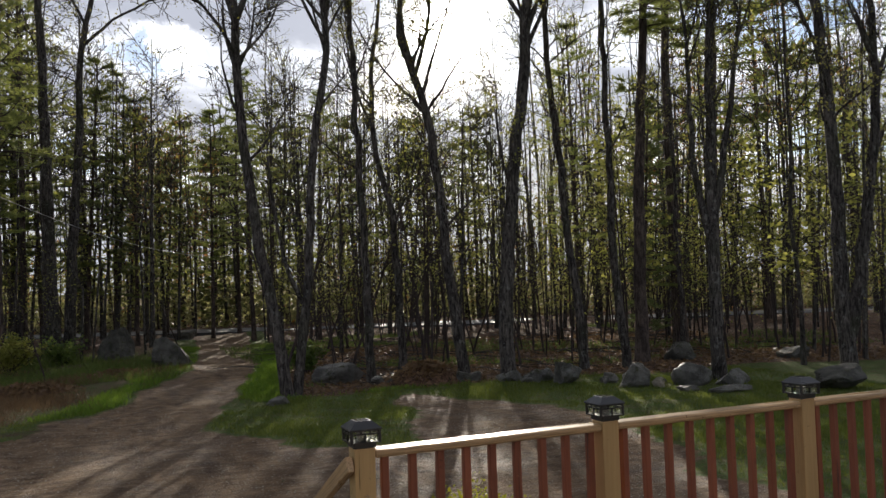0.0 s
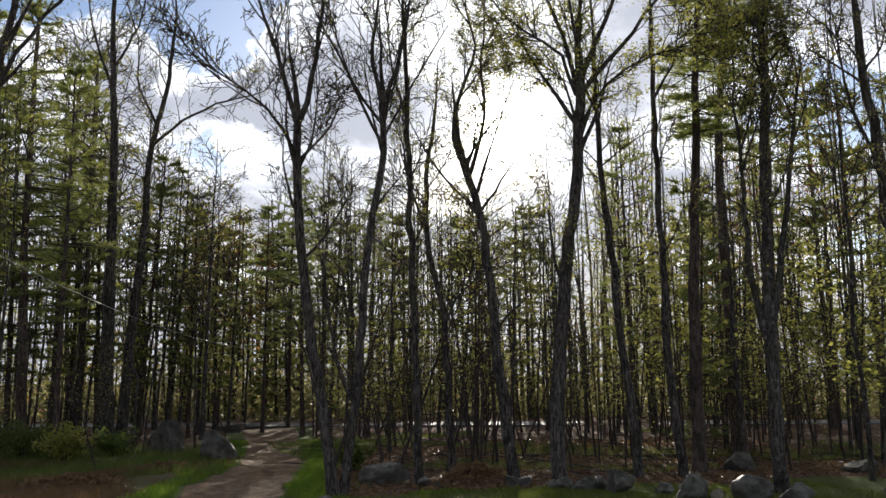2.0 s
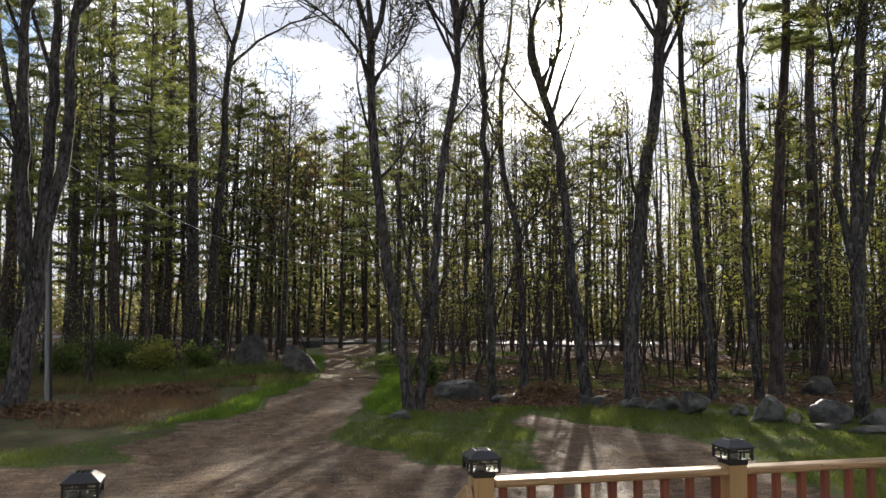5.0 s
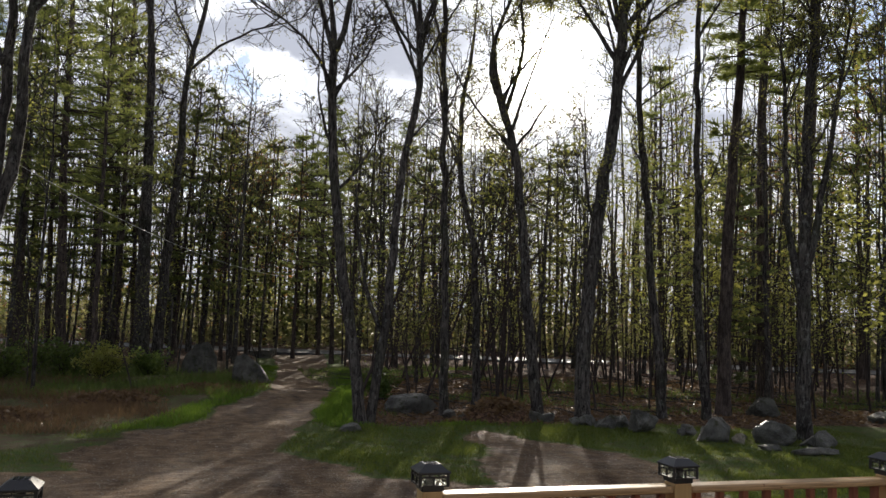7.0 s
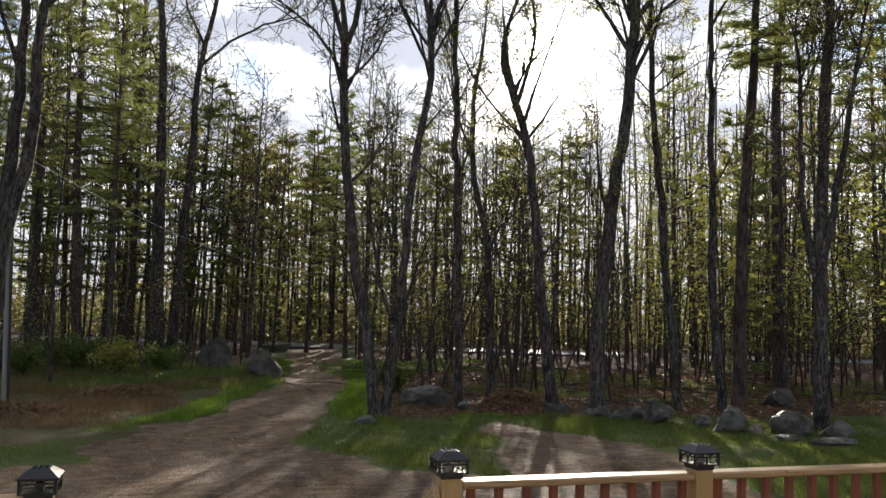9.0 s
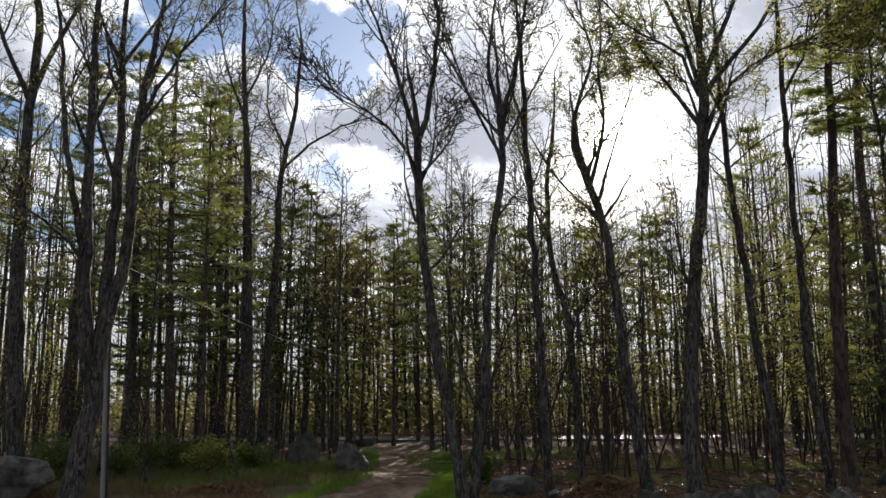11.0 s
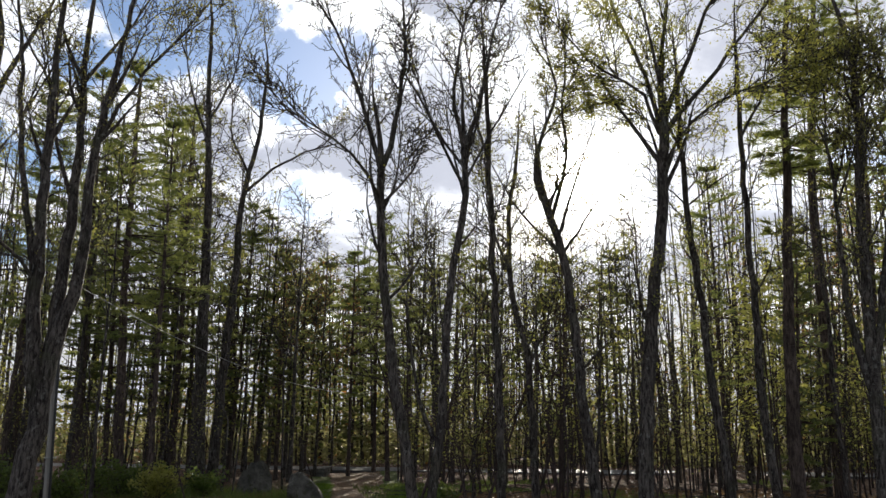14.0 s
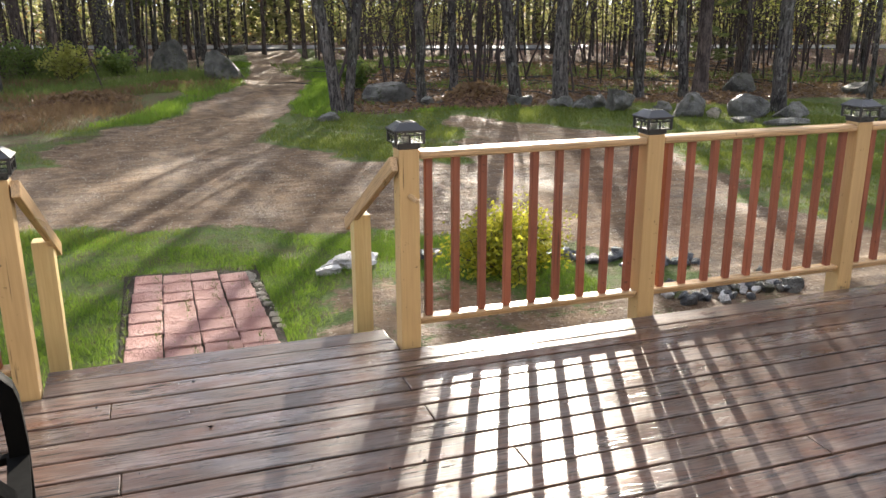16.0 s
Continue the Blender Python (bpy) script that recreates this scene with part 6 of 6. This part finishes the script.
def fallen_leaves():
    sp = spots_in(15000, 2.6, 18.0, 10.5, 24.0, lambda x, y, d, g: (g < 0.35) & (d < 0.4))
    s = Soup()
    s.leaves(sp + np.array([0, 0, 0.012]), 0.075, 0.25)
    tagged(new("fallen_leaves", s.mesh("fallen_leaves", M_STRAW)), "brown fallen leaves on the forest floor", "leaves", kind="stuff")
    s = Soup()
    for k in range(240):
        x, y = rng.uniform(3.0, 18.0), rng.uniform(13.0, 26.0)
        a, ln = rng.uniform(0, 3.14), rng.uniform(0.4, 1.6)
        z = ground_height(x, y) + 0.03
        s.tube([(x, y, z), (x + ln * 0.5 * math.cos(a), y + ln * 0.5 * math.sin(a), z + 0.05), (x + ln * math.cos(a), y + ln * math.sin(a), z + 0.02)], [0.016, 0.012, 0.006], 4)
    tagged(new("fallen_sticks", s.mesh("fallen_sticks", M_BARK)), "fallen sticks on the forest floor", "sticks", kind="stuff")


fallen_leaves()


def pebbles():
    sp = spots_in(4500, -4.0, 7.0, 1.4, 13.0, lambda x, y, d, g: d > 0.5)
    s = Soup()
    o = np.array([(1, 0, 0), (0, 1, 0), (-1, 0, 0), (0, -1, 0), (0, 0, 0.8)])
    f = np.array([(0, 1, 4), (1, 2, 4), (2, 3, 4), (3, 0, 4)])
    for p in sp:
        a = rng.uniform(0, 6.28)
        k = 0.005 + 0.013 * rng.uniform() ** 2
        t = np.array([[math.cos(a), -math.sin(a), 0], [math.sin(a) * 0.7, math.cos(a) * 0.7, 0], [0, 0, 1]])
        s.add(p + 0.004 + (o @ t.T) * k, f)
    tagged(new("gravel", s.mesh("gravel", M_EDGE)), "loose pebbles on the packed dirt", "gravel", kind="stuff")


pebbles()


# ---- patio of square pavers
def make_patio():
    bed = new("patio", bm_mesh("patio", boxed(-1.355, -0.35, 0.62, 3.2, G - 0.08, G - 0.012, 0.01), M_JOINT))
    tagged(bed, "patio of square red pavers with weeds in the joints", "patio", kind="structure")
    r = random.Random(3)
    mesh = bm_mesh("paver", boxed(-0.1, 0.1, -0.1, 0.1, -0.05, 0.0, 0.005, 1), M_PAVER)
    for c in range(4):
        u = (c + 0.5) / 4
        y = 3.14 - 0.16 * u - (0.0, 0.02, -0.015, 0.03)[c]
        while y > 0.7:
            k = (3.2 - y) / 2.4                          # the rows widen a little towards the stairs
            x0, x1 = -1.275 - 0.07 * k, -0.465 + 0.09 * k
            wide, deep = (x1 - x0) / 4, 0.212 + r.uniform(-0.008, 0.008)
            y -= deep / 2
            child("paver", mesh, bed, m=pose(x0 + (x1 - x0) * u + r.uniform(-0.004, 0.004), y, G + 0.004 + r.uniform(-0.007, 0.006), r.uniform(-1.6, 1.6), r.uniform(-1.6, 1.6), r.uniform(-1.8, 1.4))
                  @ Matrix.Diagonal(((wide - 0.008) / 0.2, (deep - 0.014) / 0.2, 1, 1)))
            y -= deep / 2
    edge = bm_mesh("edge_stone", boxed(-0.035, 0.035, -0.045, 0.045, -0.05, 0.0, 0.012, 1), M_EDGE)
    for k in range(12):
        child("edge_stone", edge, bed, m=pose(-0.43 + 0.006 * k + r.uniform(-0.012, 0.02), 2.98 - 0.11 * k, G - 0.002 + r.uniform(-0.014, 0.006), r.uniform(-6, 6), r.uniform(-6, 6), r.uniform(-25, 25)))


make_patio()

# tufts in the patio's joints
lawn("joint_weeds", np.array([(-1.12 + 0.2035 * rng.integers(-1, 4) + rng.normal() * 0.008, rng.uniform(0.9, 3.15), G - 0.01) for _ in range(900)]), 0.035, 0.006, M_WEED, "small weeds in the patio joints", 0.8)


# ---- pole, wires, car, chair
def make_pole():
    s = Soup()
    s.tube([(-4.72, 15.5, G - 0.3), (-4.80, 15.5, 2.0), (-4.90, 15.48, 5.6)], [0.075, 0.07, 0.06], 14)
    pole = new("utility_pole", s.mesh("utility_pole", M_POLE, True))
    c = Soup()
    c.tube([(-4.66, 15.42, G - 0.1), (-4.74, 15.42, 2.0), (-4.84, 15.41, 5.2)], [0.028, 0.028, 0.028], 10)
    child("conduit", c.mesh("conduit", M_BLACK, True), pole, "dark conduit")
    for z in (0.9, 2.1, 3.3, 4.4):
        k = -4.75 - 0.034 * (z - 0.5)
        part("strap", boxed(k - 0.09, k + 0.11, 15.40, 15.60, z, z + 0.03, 0.004), M_CABLE, pole)
    tagged(pole, "grey weathered utility pole with dark conduit", "pole")
    w = Soup()
    a, b = np.array([-4.75, 15.48, 4.6]), np.array([6.6, 40.2, 3.5])
    t = np.linspace(0, 1, 25)[:, None]
    sag = np.concatenate([np.zeros((25, 2)), -4 * 0.95 * t * (1 - t)], 1)
    w.tube(a + (b - a) * t + sag, np.full(25, 0.009), 5)
    tagged(new("overhead_cable", w.mesh("overhead_cable", M_CABLE, True)), "thin sagging cable from the utility pole", "cable")
    g = Soup()
    g.tube([(-8.6, 18.6, G), (-8.05, 18.3, 0.9)], [0.03, 0.03], 10)
    guy = new("guy_wire", g.mesh("guy_wire", M_YELLOW, True))
    h = Soup()
    h.tube([(-8.05, 18.3, 0.9), (-4.95, 15.6, 5.4)], [0.006, 0.006], 5)
    child("wire", h.mesh("wire", M_CABLE, True), guy, "thin steel wire")
    tagged(guy, "yellow-sleeved guy wire of the utility pole", "wire")


make_pole()


def make_car():
    """Small pale car of which only the front corner shows beyond the railing."""
    car = empty("car", 8.68, 1.95, G, -8)
    prof = [(-1.95, 0.30), (-2.02, 0.48), (-1.95, 0.62), (-1.6, 0.72), (-0.95, 0.82), (-0.35, 1.36), (0.7, 1.42), (1.35, 1.02), (1.95, 0.95), (2.02, 0.6), (1.95, 0.34)]
    bm = bmesh.new()
    rings = []
    for y, k, drop in ((-0.82, 0.96, 0.04), (-0.7, 1.0, 0.0), (0.7, 1.0, 0.0), (0.82, 0.96, 0.04)):
        rings.append([bm.verts.new((x * k, y, z - (drop if z > 0.5 else 0))) for x, z in prof])
    for a, b in zip(rings, rings[1:]):
        for i in range(len(prof)):
            j = (i + 1) % len(prof)
            bm.faces.new((a[i], a[j], b[j], b[i]))
    bm.faces.new(rings[0][::-1])
    bm.faces.new(rings[-1])
    bmesh.ops.recalc_face_normals(bm, faces=bm.faces)
    bmesh.ops.bevel(bm, geom=list(bm.edges), offset=0.035, segments=2, affect="EDGES")
    part("body", bm, M_CAR, car, smooth=True)
    for x in (-1.25, 1.25):
        for y in (-0.76, 0.76):
            s = Soup()
            a = np.linspace(0, 2 * np.pi, 25)
            s.tube(np.stack([np.full(2, x), np.array([y - 0.1, y + 0.1]), np.full(2, 0.31)], 1), [0.31, 0.31], 24)
            wheel = child("wheel", s.mesh("wheel", M_RUBBER, True), car)
            bm = bmesh.new()
            bmesh.ops.create_cone(bm, cap_ends=True, segments=20, radius1=0.19, radius2=0.17, depth=0.21, matrix=pose(x, y, 0.31, 90, 0, 0))
            part("rim", bm, M_CHROME, wheel)
    for y in (-0.58, 0.58):
        part("headlight", boxed(-2.035, -1.95, y - 0.14, y + 0.14, 0.50, 0.61, 0.03, 2), M_GLASS, car)
    part("bumper", boxed(-2.08, -1.93, -0.78, 0.78, 0.26, 0.38, 0.03, 2), M_BLACK, car, "black bumper")
    for y, n_ in ((-0.8, "side_window"), (0.8, "side_window")):
        bm = bmesh.new()
        q = [bm.verts.new((px, y * 1.03, pz)) for px, pz in ((-0.72, 0.97), (-0.3, 1.28), (0.62, 1.33), (1.05, 1.0))]
        f = bm.faces.new(q)
        bmesh.ops.solidify(bm, geom=[f], thickness=0.02)
        part(n_, bm, M_BLACK, car, "dark side window")
    tagged(car, "small pale green car parked on the grass", "car")


make_car()


def make_chair():
    """Black metal patio chair with flat curved arms."""
    chair = empty("patio_chair", -1.69, -1.60, 0.0, 8)

    def strap(name, pts, w, t_, label=""):
        bm = bmesh.new()
        p = [Vector(q) for q in pts]
        rows = []
        for i, q in enumerate(p):
            d = (p[min(i + 1, len(p) - 1)] - p[max(i - 1, 0)]).normalized()
            side = Vector((0, 1, 0))
            up = d.cross(side).normalized()
            rows.append([bm.verts.new(q + side * (a * w / 2) + up * (b * t_ / 2)) for a, b in ((-1, -1), (1, -1), (1, 1), (-1, 1))])
        for a, b in zip(rows, rows[1:]):
            for i in range(4):
                j = (i + 1) % 4
                bm.faces.new((a[i], a[j], b[j], b[i]))
        bm.faces.new(rows[0][::-1])
        bm.faces.new(rows[-1])
        bmesh.ops.recalc_face_normals(bm, faces=bm.faces)
        return part(name, bm, M_BLACKMETAL, chair, label, smooth=False)

    for y in (-0.27, 0.27):
        arm = [(-0.28, y, 0.66)] + [(-0.28 + 0.5 * k / 6, y, 0.66 + 0.012 * math.sin(k / 6 * 3.14)) for k in range(1, 7)]
        arm += [(0.22 + 0.11 * math.sin(a), y, 0.57 + 0.09 * math.cos(a)) for a in (0.4, 0.8, 1.2, 1.57)]
        arm += [(0.335, y, 0.45), (0.33, y, 0.25), (0.345, y, 0.0)]
        strap("arm", arm, 0.055, 0.045)
        strap("rear_leg", [(-0.28, y, 0.66), (-0.25, y, 0.4), (-0.33, y, 0.0)], 0.03, 0.025)
        strap("side_rail", [(-0.26, y, 0.40), (0.33, y, 0.42)], 0.025, 0.02)
    for k in range(9):
        y = -0.24 + 0.06 * k
        strap("back_slat", [(-0.26, y, 0.42), (-0.30, y, 0.7), (-0.38, y, 1.0)], 0.018, 0.008)
    for k in range(8):
        strap("seat_slat", [(-0.24 + 0.078 * k, 0.0, 0.415 + 0.002 * k), (-0.19 + 0.078 * k, 0.0, 0.415 + 0.002 * k)], 0.54, 0.01)
    strap("back_rail", [(-0.372, 0.0, 0.985), (-0.388, 0.0, 1.015)], 0.56, 0.02)
    tagged(chair, "black metal patio chair with curved arms", "chair")


make_chair()


# ---- small things on the deck
def deck_details():
    s = Soup()
    a = np.linspace(0, 2 * np.pi, 6, endpoint=False)
    disc = np.stack([0.0042 * np.cos(a), 0.0042 * np.sin(a), 0 * a], 1)
    quad = np.array([(0, 1, 2, 3), (0, 3, 4, 5)])
    for k in range(24):
        y = NEAR - (k + 1) * 0.1365 + 0.003
        for x in np.arange(-3.05, 4.2, 0.405):
            for dy in (0.028, 0.10):
                s.add(disc + np.array([x + rng.normal() * 0.006, y + dy + rng.normal() * 0.004, 0.0012]), quad)
    tagged(new("deck_nails", s.mesh("deck_nails", M_RUSTY)), "rusty nail heads in the deck boards", "nails", kind="stuff")
    s = Soup()
    m = 110
    s.leaves(np.stack([rng.uniform(-1.4, 3.4, m), rng.uniform(-2.8, -0.05, m), np.full(m, 0.004)], 1), 0.011, 0.15)
    tagged(new("deck_debris", s.mesh("deck_debris", M_BLACK)), "dark wet bud scales scattered on the deck", "debris", kind="stuff")


M_RUSTY = plain("rusty_steel", (0.06, 0.035, 0.025), 0.6)
deck_details()
